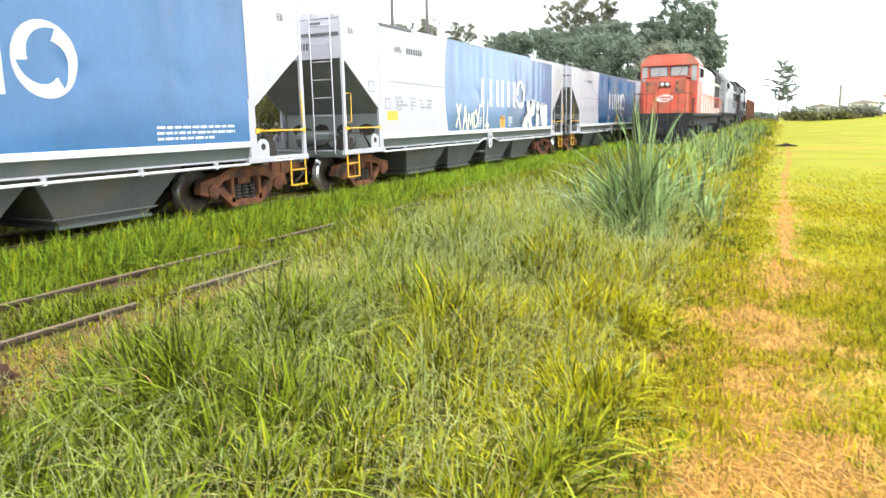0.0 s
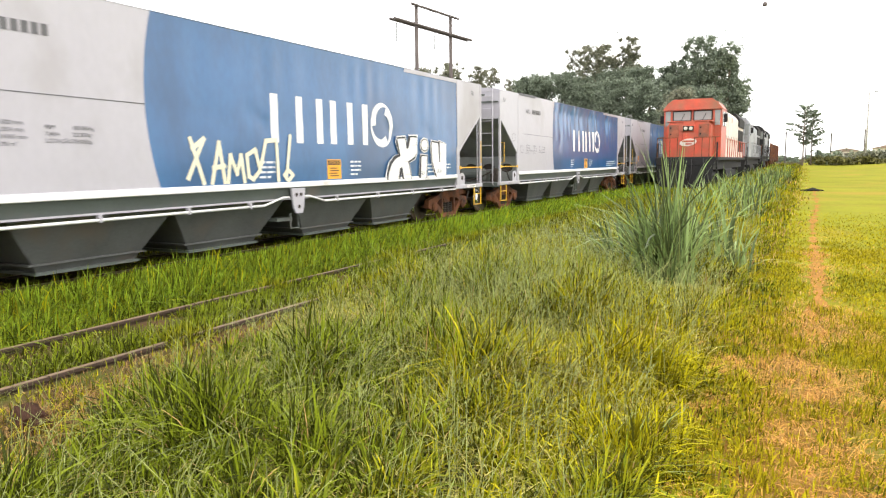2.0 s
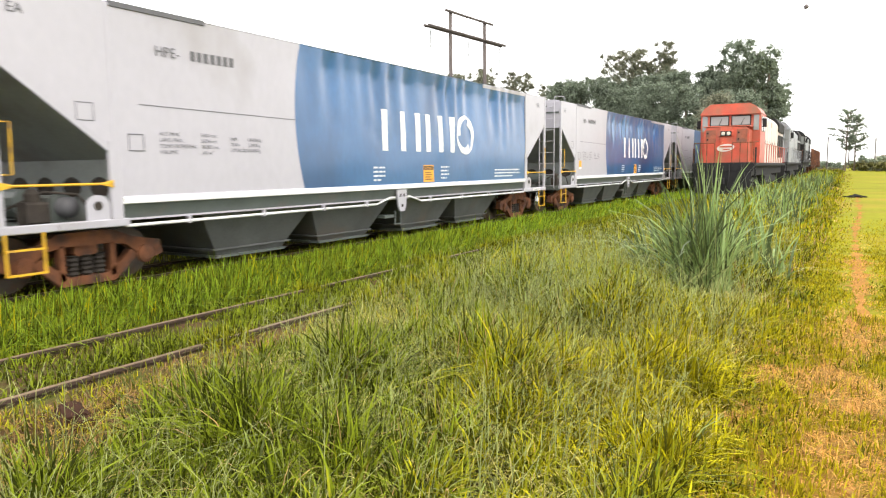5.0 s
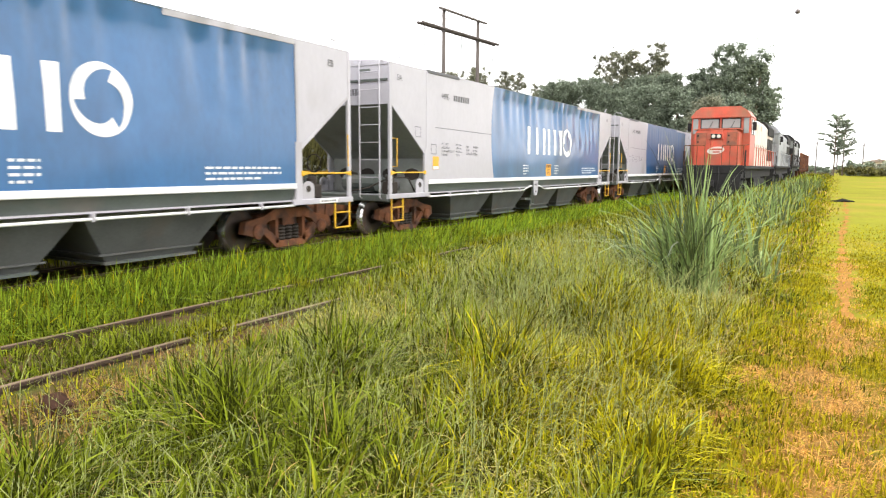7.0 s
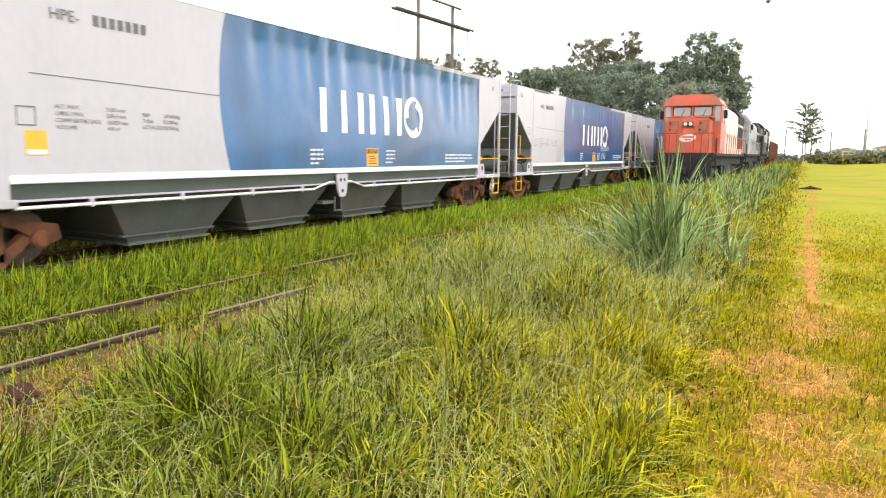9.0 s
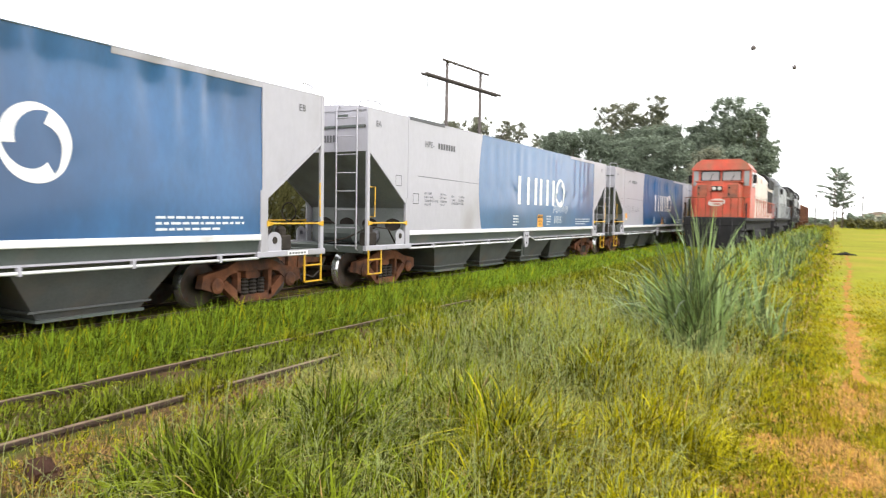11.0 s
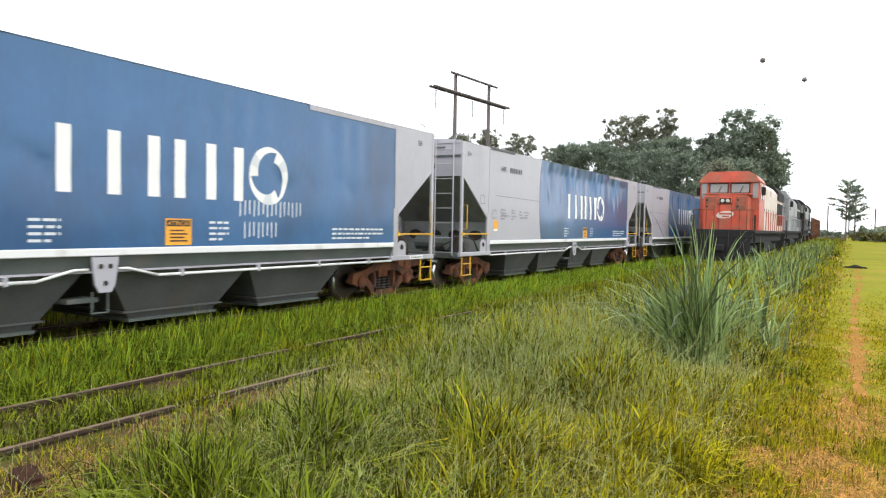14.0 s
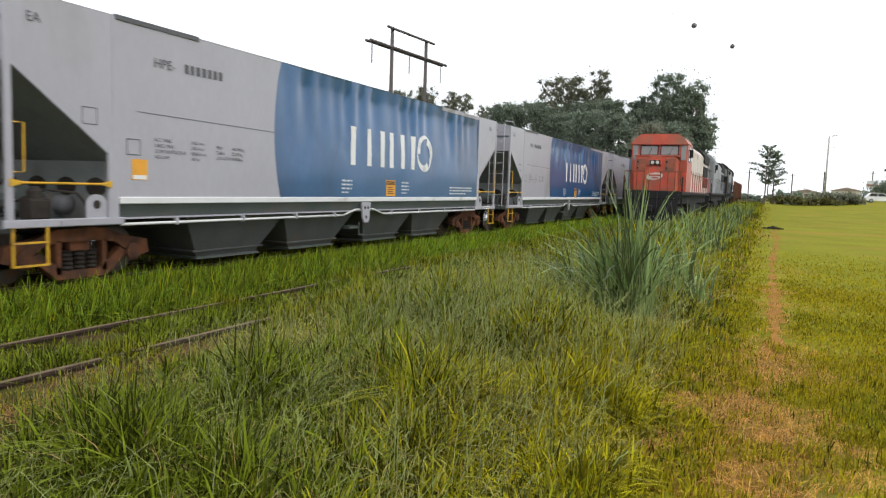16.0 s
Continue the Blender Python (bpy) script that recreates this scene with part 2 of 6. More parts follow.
# ---- mesh building ----
class Shape:
    """Collects faces for one mesh."""

    def __init__(self):
        self.v, self.f = [], []

    def add(self, verts, faces):
        k = len(self.v)
        self.v += [tuple(p) for p in verts]
        self.f += [tuple(i + k for i in q) for q in faces]
        return self

    def box(self, x0, x1, y0, y1, z0, z1, c=0.0):
        """A box with its four long edges cut by c along its longest side."""
        if c <= 0:
            return self.add([(x, y, z) for x in (x0, x1) for y in (y0, y1) for z in (z0, z1)],
                            [(0, 1, 3, 2), (4, 6, 7, 5), (0, 4, 5, 1), (2, 3, 7, 6), (0, 2, 6, 4), (1, 5, 7, 3)])
        d = (x1 - x0, y1 - y0, z1 - z0)
        ax = d.index(max(d))
        lo, hi = [(x0, y0, z0), (x1, y1, z1)]
        a, b = [i for i in range(3) if i != ax]
        ring = [(lo[a] + c, lo[b]), (hi[a] - c, lo[b]), (hi[a], lo[b] + c), (hi[a], hi[b] - c),
                (hi[a] - c, hi[b]), (lo[a] + c, hi[b]), (lo[a], hi[b] - c), (lo[a], lo[b] + c)]
        vs = []
        for e in (lo[ax], hi[ax]):
            for u, w in ring:
                p = [0, 0, 0]
                p[ax], p[a], p[b] = e, u, w
                vs.append(p)
        return self.add(vs, [tuple(range(8)), tuple(range(8, 16))] + [(i, (i + 1) % 8, 8 + (i + 1) % 8, 8 + i) for i in range(8)])

    def prism(self, outline, axis, lo, hi):
        """An outline in the two other axes, drawn out along axis."""
        n, vs = len(outline), []
        for e in (lo, hi):
            for u, w in outline:
                p = [u, w]
                p.insert(axis, e)
                vs.append(p)
        return self.add(vs, [tuple(range(n)), tuple(range(n, 2 * n))] + [(i, (i + 1) % n, n + (i + 1) % n, n + i) for i in range(n)])

    def tube(self, points, r, n=8, r_end=None):
        """A round bar through the points."""
        pts = [Vector(p) for p in points]
        vs, k = [], len(pts)
        for i, p in enumerate(pts):
            d = (pts[min(i + 1, k - 1)] - pts[max(i - 1, 0)]).normalized()
            side = d.cross(Vector((0, 0, 1)) if abs(d.z) < 0.95 else Vector((1, 0, 0))).normalized()
            up = side.cross(d)
            rr = r if r_end is None else r + (r_end - r) * i / (k - 1)
            vs += [p + (side * math.cos(2 * math.pi * j / n) + up * math.sin(2 * math.pi * j / n)) * rr for j in range(n)]
        fs = [tuple(range(n)), tuple(range((k - 1) * n, k * n))]
        for i in range(k - 1):
            fs += [(i * n + j, i * n + (j + 1) % n, (i + 1) * n + (j + 1) % n, (i + 1) * n + j) for j in range(n)]
        return self.add(vs, fs)

    def lathe(self, profile, axis, centre, n=24):
        """A profile of (along, radius) turned round an axis through centre."""
        vs, k = [], len(profile)
        a, b = [i for i in range(3) if i != axis]
        for along, r in profile:
            for j in range(n):
                p = list(centre)
                p[axis] += along
                p[a] += r * math.cos(2 * math.pi * j / n)
                p[b] += r * math.sin(2 * math.pi * j / n)
                vs.append(p)
        fs = [tuple(range(n)), tuple(range((k - 1) * n, k * n))]
        for i in range(k - 1):
            fs += [(i * n + j, i * n + (j + 1) % n, (i + 1) * n + (j + 1) % n, (i + 1) * n + j) for j in range(n)]
        return self.add(vs, fs)

    def grid(self, fn, us, ws):
        """A sheet whose points are fn(u, w)."""
        n = len(ws)
        return self.add([fn(u, w) for u in us for w in ws],
                        [(i * n + j, i * n + j + 1, (i + 1) * n + j + 1, (i + 1) * n + j) for i in range(len(us) - 1) for j in range(n - 1)])

    def mesh(self, name, mat, smooth=False):
        me = bpy.data.meshes.new(name)
        me.from_pydata(self.v, [], self.f)
        bm = bmesh.new()
        bm.from_mesh(me)
        bmesh.ops.recalc_face_normals(bm, faces=bm.faces)
        bm.to_mesh(me)
        bm.free()
        me.materials.append(mat)
        if smooth:
            me.shade_smooth()
        return me


def part(name, shape, mat, parent=None, label="", smooth=False):
    ob = new(name, shape.mesh(name, mat, smooth))
    if parent:
        ob.parent = parent
    return tagged(ob, label) if label else ob


def thing(name, label, category, group="", kind=""):
    return tagged(new(name), label, category, group, kind)


def soup(name, verts, faces_quads, mat, tris=None, smooth=True):
    """A mesh from arrays of points and of quads (and triangles)."""
    me = bpy.data.meshes.new(name)
    nq, nt = len(faces_quads), 0 if tris is None else len(tris)
    me.vertices.add(len(verts))
    me.vertices.foreach_set("co", np.asarray(verts, np.float32).ravel())
    loops = np.asarray(faces_quads, np.int32).ravel()
    starts = np.arange(nq) * 4
    if nt:
        loops = np.concatenate([loops, np.asarray(tris, np.int32).ravel()])
        starts = np.concatenate([starts, nq * 4 + np.arange(nt) * 3])
    me.loops.add(len(loops))
    me.loops.foreach_set("vertex_index", loops.astype(np.int32))
    me.polygons.add(nq + nt)
    me.polygons.foreach_set("loop_start", starts.astype(np.int32))
    me.update(calc_edges=True)
    me.validate()
    me.materials.append(mat)
    if smooth:
        me.shade_smooth()
    return me


def writing(text, size, mat, parent, matrix, name="writing"):
    """Text as a flat mesh, in the built-in font."""
    cu = bpy.data.curves.new("writing", "FONT")
    cu.body, cu.size, cu.resolution_u = text, size, 2
    tmp = new("writing_tmp", cu)
    me = bpy.data.meshes.new_from_object(tmp.evaluated_get(bpy.context.evaluated_depsgraph_get()))
    bpy.data.objects.remove(tmp)
    me.materials.clear()
    me.materials.append(mat)
    ob = new(name, me)
    ob.parent = parent
    ob.matrix_basis = matrix
    return ob


# ---- ground ----
rng = np.random.default_rng(7)


def ground_z(x, y):
    """The lie of the land: flat by the tracks, rising gently far off."""
    far = max(0.0, y - 45) * 0.009
    bank = 0.10 * math.exp(-((x - 3.0) / 1.4) ** 2)
    return min(far, 0.6) + slope(x, y) + bank + 0.02 * noise.noise((x * 0.6, y * 0.6, 0))


def slope(x, y):
    """The field rises towards the road at its far corner."""
    return 0.06 * min(max(0.0, x - 9), 25) * min(max(0.0, y - 70) / 40, 1.0)


def ground_zs(xs, ys):
    """The same for arrays, without the fine relief."""
    return np.minimum(np.maximum(0, ys - 45) * 0.009, 0.6) + 0.10 * np.exp(-((xs - 3.0) / 1.4) ** 2)


def axis_steps(edges):
    out = []
    for a, b, step in edges:
        k = max(1, round((b - a) / step))
        out += [a + (b - a) * i / k for i in range(k)]
    return out + [edges[-1][1]]


gx = axis_steps([(-900, -60, 120), (-60, -8, 6), (-8, 12, 0.4), (12, 60, 6), (60, 900, 120)])
gy = axis_steps([(-500, -40, 80), (-40, -8, 4), (-8, 25, 0.4), (25, 60, 2), (60, 200, 10), (200, 1500, 200)])
ground = tagged(part("ground", Shape().grid(lambda x, y: (x, y, ground_z(x, y)), gx, gy), BARE_GROUND, None, smooth=True),
                "grassy soil with thatch beside railway tracks", "ground", kind="structure")

# lawn to the open side of the path, track beds and the worn path lie just over the ground
lx = axis_steps([(4.85, 12, 0.4), (12, 60, 6), (60, 400, 60)])
ly = axis_steps([(-40, -8, 4), (-8, 25, 0.5), (25, 60, 2), (60, 200, 10), (200, 600, 100)])
tagged(part("lawn", Shape().grid(lambda x, y: (x + (0.25 * noise.noise((0, y * 0.5, 3)) if x < 4.9 else 0), y, ground_z(x, y) + 0.012), lx, ly), LAWN, None, smooth=True),
       "mown yellow-green grass field beside the footpath", "lawn", kind="structure")


def path_x(y):
    return 5.47 + 0.011 * max(0, y) + 0.05 * math.sin(y * 0.35)


def path_width(y):
    """Worn patches, broken by grass."""
    return max(0.004, 0.045 - 0.05 * max(0.0, min(1.0, (3 - y) / 3)) + 0.07 * math.exp(-((y - 6) / 3) ** 2) + 0.22 * noise.noise((0, y * 0.55, 9)) + 0.14 * noise.noise((0, y * 1.9, 4)))


tagged(part("trodden_ground", Shape().grid(lambda u, y: (5.3 + u * (0.6 + 0.3 * noise.noise((u, y * 1.3, 5))) * min(1.0, max(0.05, (2.6 - y) / 3.5)), y, ground_z(5.45, y) + 0.018),
                                           [i / 4 - 1 for i in range(9)], axis_steps([(-12, 2.6, 0.15)])), TRODDEN, None, smooth=True),
       "dry trodden soil and straw beside the verge", "trodden ground", kind="structure")
tagged(part("footpath", Shape().grid(lambda u, y: (path_x(y) + u * path_width(y) * (1 + 0.9 * noise.noise((u * 3, y * 5, 1))), y, ground_z(path_x(y), y) + 0.022),
                                     [-1, -0.6, -0.2, 0.2, 0.6, 1], axis_steps([(-12, 34, 0.1)])), PATH_DIRT, None, smooth=True),
       "worn dry earth footpath through the grass", "footpath", kind="structure")
for cx, half, bed_top in ((0.0, 1.05, 0.062), (-4.31, 1.2, 0.02)):
    tagged(part("track_bed", Shape().grid(lambda x, y: (cx + x, y, ground_z(cx + x, y) + bed_top + 0.025 * noise.noise((x * 5, y * 5, 2)) - 0.06 * max(0.0, abs(x) - 0.75) / 0.3),
                                          axis_steps([(-half, half, 0.2)]), axis_steps([(-12, 30, 0.3), (30, 170, 5)])), BALLAST_DIRT, None, smooth=True),
           "brown ballast and dirt grown over with weeds", "track bed", kind="structure")


# ---- tracks ----
RAIL_Z = 0.12
RAIL_OUTLINE = [(-0.055, 0.0), (0.055, 0.0), (0.055, 0.012), (0.012, 0.03), (0.012, 0.085), (0.033, 0.095), (0.033, 0.118), (-0.033, 0.118), (-0.033, 0.095), (-0.012, 0.085), (-0.012, 0.03), (-0.055, 0.012)]


def track(cx, label, drop=0.0):
    t = thing("railway_track", label, "railway track", "railway tracks", "structure")
    for side in (-0.535, 0.535):
        s = Shape()
        ys = axis_steps([(-14, 40, 6), (40, 190, 10)])
        for a, b in zip(ys, ys[1:]):
            za = ground_z(-9, (a + b) / 2) - drop
            s.prism([(cx + side + u, za + w + 0.002) for u, w in RAIL_OUTLINE], 1, a, b - 0.008)
        r = part("rail", s, RAIL_RUST, t, "rusty steel rail half sunk in grass")
        h = Shape()
        for a, b in zip(ys, ys[1:]):
            za = ground_z(-9, (a + b) / 2) - drop
            h.box(cx + side - 0.02, cx + side + 0.02, a, b - 0.008, za + 0.1185, za + 0.123, 0.0)
        part("rail_head", h, RAIL_TOP, r, "worn shiny rail head")
    base = Shape().box(-0.95, 0.95, -0.11, 0.11, -0.12, 0.0, 0.012).mesh("sleeper", SLEEPER)
    for i in range(100):
        o = new("sleeper", base)
        o.parent = t
        y = -12 + 0.62 * i
        o.matrix_basis = pose(cx + rng.normal(0, 0.02), y, 0.03 + ground_z(-9, y) - drop, 0, 0, rng.normal(0, 1.5))
    return t


track(0.0, "disused rusty metre-gauge track overgrown with grass")
track(-4.31, "metre-gauge track in tall grass under the train", 0.06)


# ---- hopper wagons ----
PITCH, BODY, HALF = 17.75, 17.43, 1.40
TRACK_X, WAGON_Z = -4.31, -0.06
SQUEEZE = 0.941  # lengths below are in drawing units of 0.941 m


FOLD = {"depth": 0.22}  # how deep the side sheets are buckled


def dent(y, z):
    """How far the side sheet bulges inwards between its ribs, more so towards the top."""
    edge = max(0.0, min(1.0, (y - 5.0) / 1.5)) * max(0.0, min(1.0, (15.9 - y) / 0.5))
    rise = max(0.0, min(1.0, (z - 2.25) / 1.35))
    rise = rise * rise * (3 - 2 * rise) * (1 - 0.96 * max(0.0, (z - 3.5) / 0.37))
    fold = (math.sin(y * 10.4 + 1.6 * math.sin(y * 1.7)) * 0.7 + 0.4 * math.sin(y * 4.3)) * (0.6 + 0.4 * math.sin(y * 2.3 + 1))
    dip = (0.012 + 0.03 * max(0.0, noise.noise((y * 1.1, 7, 1)))) * math.exp(-((z - 2.45 - 0.12 * math.sin(y * 5 + 2 * math.sin(y))) / 0.14) ** 2)
    return -(0.004 + ((0.058 + 0.062 * fold) * rise * FOLD["depth"] + dip * (0.6 + 0.4 * fold) + 0.006 * noise.noise((y * 0.9, z * 1.3, 4)) + 0.006) * (0.12 + 0.88 * edge))


def skin(y, z, off=0.0, side=1):
    return (side * (HALF + dent(y, z) + off), y, z)


def strip(s, y0, y1, z0, z1, off, side=1):
    """A painted patch that follows the side sheet."""
    ny, nz = max(1, round((y1 - y0) / 0.12)), max(1, round((z1 - z0) / 0.25))
    return s.grid(lambda y, z: skin(y, z, off, side), [y0 + (y1 - y0) * i / ny for i in range(ny + 1)], [z0 + (z1 - z0) * i / nz for i in range(nz + 1)])


def brush(s, points, w, off):
    """A painted stroke of width w through (y, z) points on the side sheet."""
    for (ya, za), (yb, zb) in zip(points, points[1:]):
        d = math.hypot(yb - ya, zb - za) or 1
        py, pz = -(zb - za) / d * w / 2, (yb - ya) / d * w / 2
        ey, ez = (yb - ya) / d * w * 0.4, (zb - za) / d * w * 0.4
        k = max(1, round(d / 0.15))
        s.grid(lambda u, v: skin(ya - ey + (yb - ya + 2 * ey) * u + py * v, za - ez + (zb - za + 2 * ez) * u + pz * v, off),
               [i / k for i in range(k + 1)], [-1, 1])
        off += 0.0004
    return s


def plate(s, outline, x0, x1):
    return s.prism(outline, 0, x0, x1)


def blue_edge(z):
    return 5.30 + 0.20 * ((z - 2.62) / 1.25) ** 2


def hopper_wagon():
    w = thing("hopper_wagon", "grey and blue covered grain hopper wagon on rusty bogies", "hopper wagon", "hopper wagons of the moving train")
    top, low = 3.87, 1.37
    zs = [low + (top - low) * i / 20 for i in range(21)]
    for side in (1, -1):
        s = Shape()
        us = [i / 24 for i in range(25)]
        s.grid(lambda u, z: skin(1.62 + (blue_edge(z) - 1.62) * u, z, 0, side), us, zs)
        g = part("side_sheet", s, WAGON_GREY, w, "light grey painted steel side", True)
        s = Shape()
        us = [i / 170 for i in range(171)]
        s.grid(lambda u, z: skin(blue_edge(z) + (15.8 - blue_edge(z)) * u, z, 0, side), us, zs)
        part("side_panel", s, WAGON_BLUE, w, "dented blue painted steel side", True)
        for flip in (0, 1):
            def yy(a):
                return BODY - a if flip else a
            s = Shape()
            s.prism([(yy(0.0), 3.05), (yy(0.02), top), (yy(1.62), top), (yy(1.62), 1.98), (yy(1.5), 1.98)], 0, side * (HALF - 0.012), side * (HALF - 0.002))
            part("end_gusset", s, WAGON_GREY, w, "light grey triangular gusset plate")
            s = Shape()
            s.box(side * HALF - 0.05, side * HALF + 0.012, min(yy(0), yy(0.1)), max(yy(0), yy(0.1)), 1.0, top - 0.02, 0.012)
            part("corner_post", s, WAGON_GREY, w)
            s = Shape()
            s.box(side * HALF - 0.05, side * HALF + 0.014, min(yy(1.52), yy(1.7)), max(yy(1.52), yy(1.7)), 1.0, 2.1, 0.01)
            s.box(side * HALF - 0.03, side * HALF + 0.008, min(yy(1.60), yy(1.66)), max(yy(1.60), yy(1.66)), 2.1, top - 0.02, 0.006)
            part("bolster_post", s, WAGON_GREY, w)
            s = Shape()
            s.prism([(yy(0.02), 3.07), (yy(0.05), 3.0), (yy(1.55), 1.95), (yy(1.6), 2.02)], 0, side * HALF - 0.03, side * HALF + 0.006)
            part("gusset_flange", s, WAGON_GREY, w)
            s = Shape()
            s.box(side * HALF - 0.06, side * HALF + 0.016, min(yy(-0.04), yy(1.78)), max(yy(-0.04), yy(1.78)), 0.985, 1.09, 0.012)
            part("end_side_beam", s, WAGON_GREY, w)
            s = Shape()
            xo = side * (HALF + 0.02)
            s.tube([(xo, yy(0.16), 1.55), (xo, yy(1.46), 1.55)], 0.016, 8)
            for a, b in ((0.03, 0.2), (1.4, 1.56)):
                wide, thin = (0.05, 0.018) if a < 1 else (0.018, 0.05)
                s.prism([(yy(a), 1.55 - wide), (yy(b), 1.55 - thin), (yy(b), 1.55 + thin), (yy(a), 1.55 + wide)], 0, xo - 0.008, xo + 0.008)
            part("brace_rod", s, YELLOW, w, "yellow painted brace rod")
            s = Shape()
            s.tube([(xo - side * 0.02, yy(0.1), 1.68), (xo + side * 0.05, yy(0.19), 1.68), (xo + side * 0.05, yy(0.2), 2.28), (xo - side * 0.02, yy(0.1), 2.28)], 0.013, 6)
            part("grab_handle", s, YELLOW, w, "yellow grab handle")
            s = Shape()
            for a in (0.06, 0.535):
                s.box(xo - 0.03, xo - 0.005, min(yy(a), yy(a + 0.028)), max(yy(a), yy(a + 0.028)), 0.5, 1.0)
            for z in (0.5, 0.79):
                s.box(xo - 0.045, xo + 0.01, min(yy(0.06), yy(0.563)), max(yy(0.06), yy(0.563)), z, z + 0.022)
            part("step_stirrup", s, YELLOW, w, "yellow step stirrup")
            s = Shape()
            c, arc = (yy(1.33), 1.28), []
            for i in range(13):
                a = math.pi * i / 12
                arc.append((c[0] + 0.17 * math.cos(a), c[1] + 0.13 * math.sin(a)))
            s.prism(arc + [(c[0] - 0.17, 1.09), (c[0] + 0.17, 1.09)], 0, side * HALF - 0.03, side * HALF - 0.012)
            jack = part("jacking_plate", s, WAGON_GREY, w)
            # A black disc on the plate stands in for the shaded hole.
            s = Shape().lathe([(0, 0.06), (side * 0.008, 0.06)], 0, (side * HALF - 0.012, c[0], 1.27), 16)
            part("jacking_hole", s, UNDER_BLACK, jack)
        s = Shape()
        s.box(side * HALF - 0.06, side * HALF + 0.02, 1.7, BODY - 1.7, 1.275, 1.375, 0.01)
        part("side_sill_strip", s, WAGON_WHITE, w, "bright white side sill strip")
        s = Shape()
        s.prism([(side * (HALF - 0.02), 1.275), (side * (HALF - 0.10), 1.06), (side * (HALF - 0.14), 1.06), (side * (HALF - 0.06), 1.275)], 1, 1.7, BODY - 1.7)
        part("side_sill", s, SILL_GREEN, w, "grey-green side sill")
        part("sill_flange", Shape().box(min(side * (HALF - 0.16), side * (HALF - 0.03)), max(side * (HALF - 0.16), side * (HALF - 0.03)), 1.7, BODY - 1.7, 1.055, 1.08), WAGON_GREY, w, "pale lower flange of the side sill")
        s = Shape()
        xo = side * (HALF - 0.01)
        for a, b in ((1.74, 8.3), (9.1, BODY - 1.74)):
            s.tube([(xo, a, 0.985), (xo, b - 0.5 if a < 5 else b, 0.985)] if a < 5 else [(xo, a + 0.5, 0.985), (xo, b, 0.985)], 0.022, 8)
        s.tube([(xo, 7.8, 0.985), (xo, 8.3, 1.1), (xo, 8.5, 1.1)], 0.02, 8)
        s.tube([(xo, 9.6, 0.985), (xo, 9.1, 1.1), (xo, 8.95, 1.1)], 0.02, 8)
        part("air_pipe", s, WAGON_WHITE, w, "pale grey pipe under the sill", True)
        for y in (2.8, 4.4, 6.0, 7.4, 10.0, 11.6, 13.2, 14.8):
            part("pipe_clip", Shape().box(xo - 0.03, xo + 0.028, y, y + 0.05, 0.95, 1.055), WAGON_GREY, w)
        s = Shape()
        plate(s, [(8.53, 1.26), (8.93, 1.26), (8.88, 0.9), (8.82, 0.8), (8.64, 0.8), (8.58, 0.9)], side * (HALF - 0.01), side * (HALF + 0.03))
        br = part("centre_bracket", s, WAGON_GREY, w, "light grey bracket plate with holes")
        # Bracket holes are black discs, their inner shade given as colour.
        for y, z in ((8.66, 1.14), (8.8, 1.14), (8.73, 0.92)):
            part("bracket_hole", Shape().lathe([(0, 0.035), (side * 0.006, 0.035)], 0, (side * (HALF + 0.03), y, z), 12), UNDER_BLACK, br)
        s = Shape().box(side * 1.1 - 0.14, side * 1.1 + 0.14, 8.3, 8.75, 0.66, 0.72)
        s.tube([(side * 1.3, 8.62, 0.8), (side * 1.3, 8.62, 0.52), (side * 1.3, 8.85, 0.52), (side * 1.3, 8.85, 0.8)], 0.02, 6)
        part("brake_lever", s, SILL_GREEN, w)
        s = Shape().box(side * HALF - 0.05, side * HALF + 0.01, 1.66, 3.3, top - 0.055, top + 0.02, 0.006)
        part("roof_step_grating", s, STENCIL, w, "dark grating strip along the roof edge")
    # roof, ends, slope sheets
    s = Shape()
    part("top_cap", strip(Shape(), 12.9, 15.8, top - 0.1, top - 0.005, 0.012), WAGON_GREY, w, "pale grey strip along the top edge")
    outline = [(HALF, top - 0.01), (1.25, top + 0.035), (0.6, top + 0.085), (0, top + 0.1), (-0.6, top + 0.085), (-1.25, top + 0.035), (-HALF, top - 0.01), (-1.3, top - 0.05), (1.3, top - 0.05)]
    s.prism(outline, 1, 0.0, BODY)
    part("roof", s, WAGON_GREY, w)
    for i in range(5):
        y = 2.3 + 3.1 * i
        part("roof_hatch", Shape().box(-0.28, 0.28, y, y + 2.6, top + 0.07, top + 0.14, 0.02), WAGON_GREY, w)
    for flip in (0, 1):
        def yy(a):
            return BODY - a if flip else a
        s = Shape()
        s.prism([(-HALF + 0.02, 3.0), (HALF - 0.02, 3.0), (HALF - 0.02, top - 0.02), (0.6, top + 0.07), (-0.6, top + 0.07), (-HALF + 0.02, top - 0.02)], 1, min(yy(0.02), yy(0.045)), max(yy(0.02), yy(0.045)))
        end = part("end_sheet", s, WAGON_GREY, w)
        part("end_rib", Shape().box(-HALF + 0.06, HALF - 0.06, min(yy(-0.01), yy(0.03)), max(yy(-0.01), yy(0.03)), 3.48, 3.53), SILL_GREEN, end)
        for x in (-0.75, -0.05, 0.6):
            part("end_slot", Shape().box(x, x + 0.3, min(yy(0.0), yy(0.03)), max(yy(0.0), yy(0.03)), 3.68, 3.75, 0.01), SILL_GREEN, end)
        for k in range(8):
            x = 0.05 + 0.075 * k
            part("number_bar", Shape().box(x, x + 0.05, min(yy(0.012), yy(0.02)), max(yy(0.012), yy(0.02)), 3.2, 3.34), STENCIL, end)
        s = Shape()
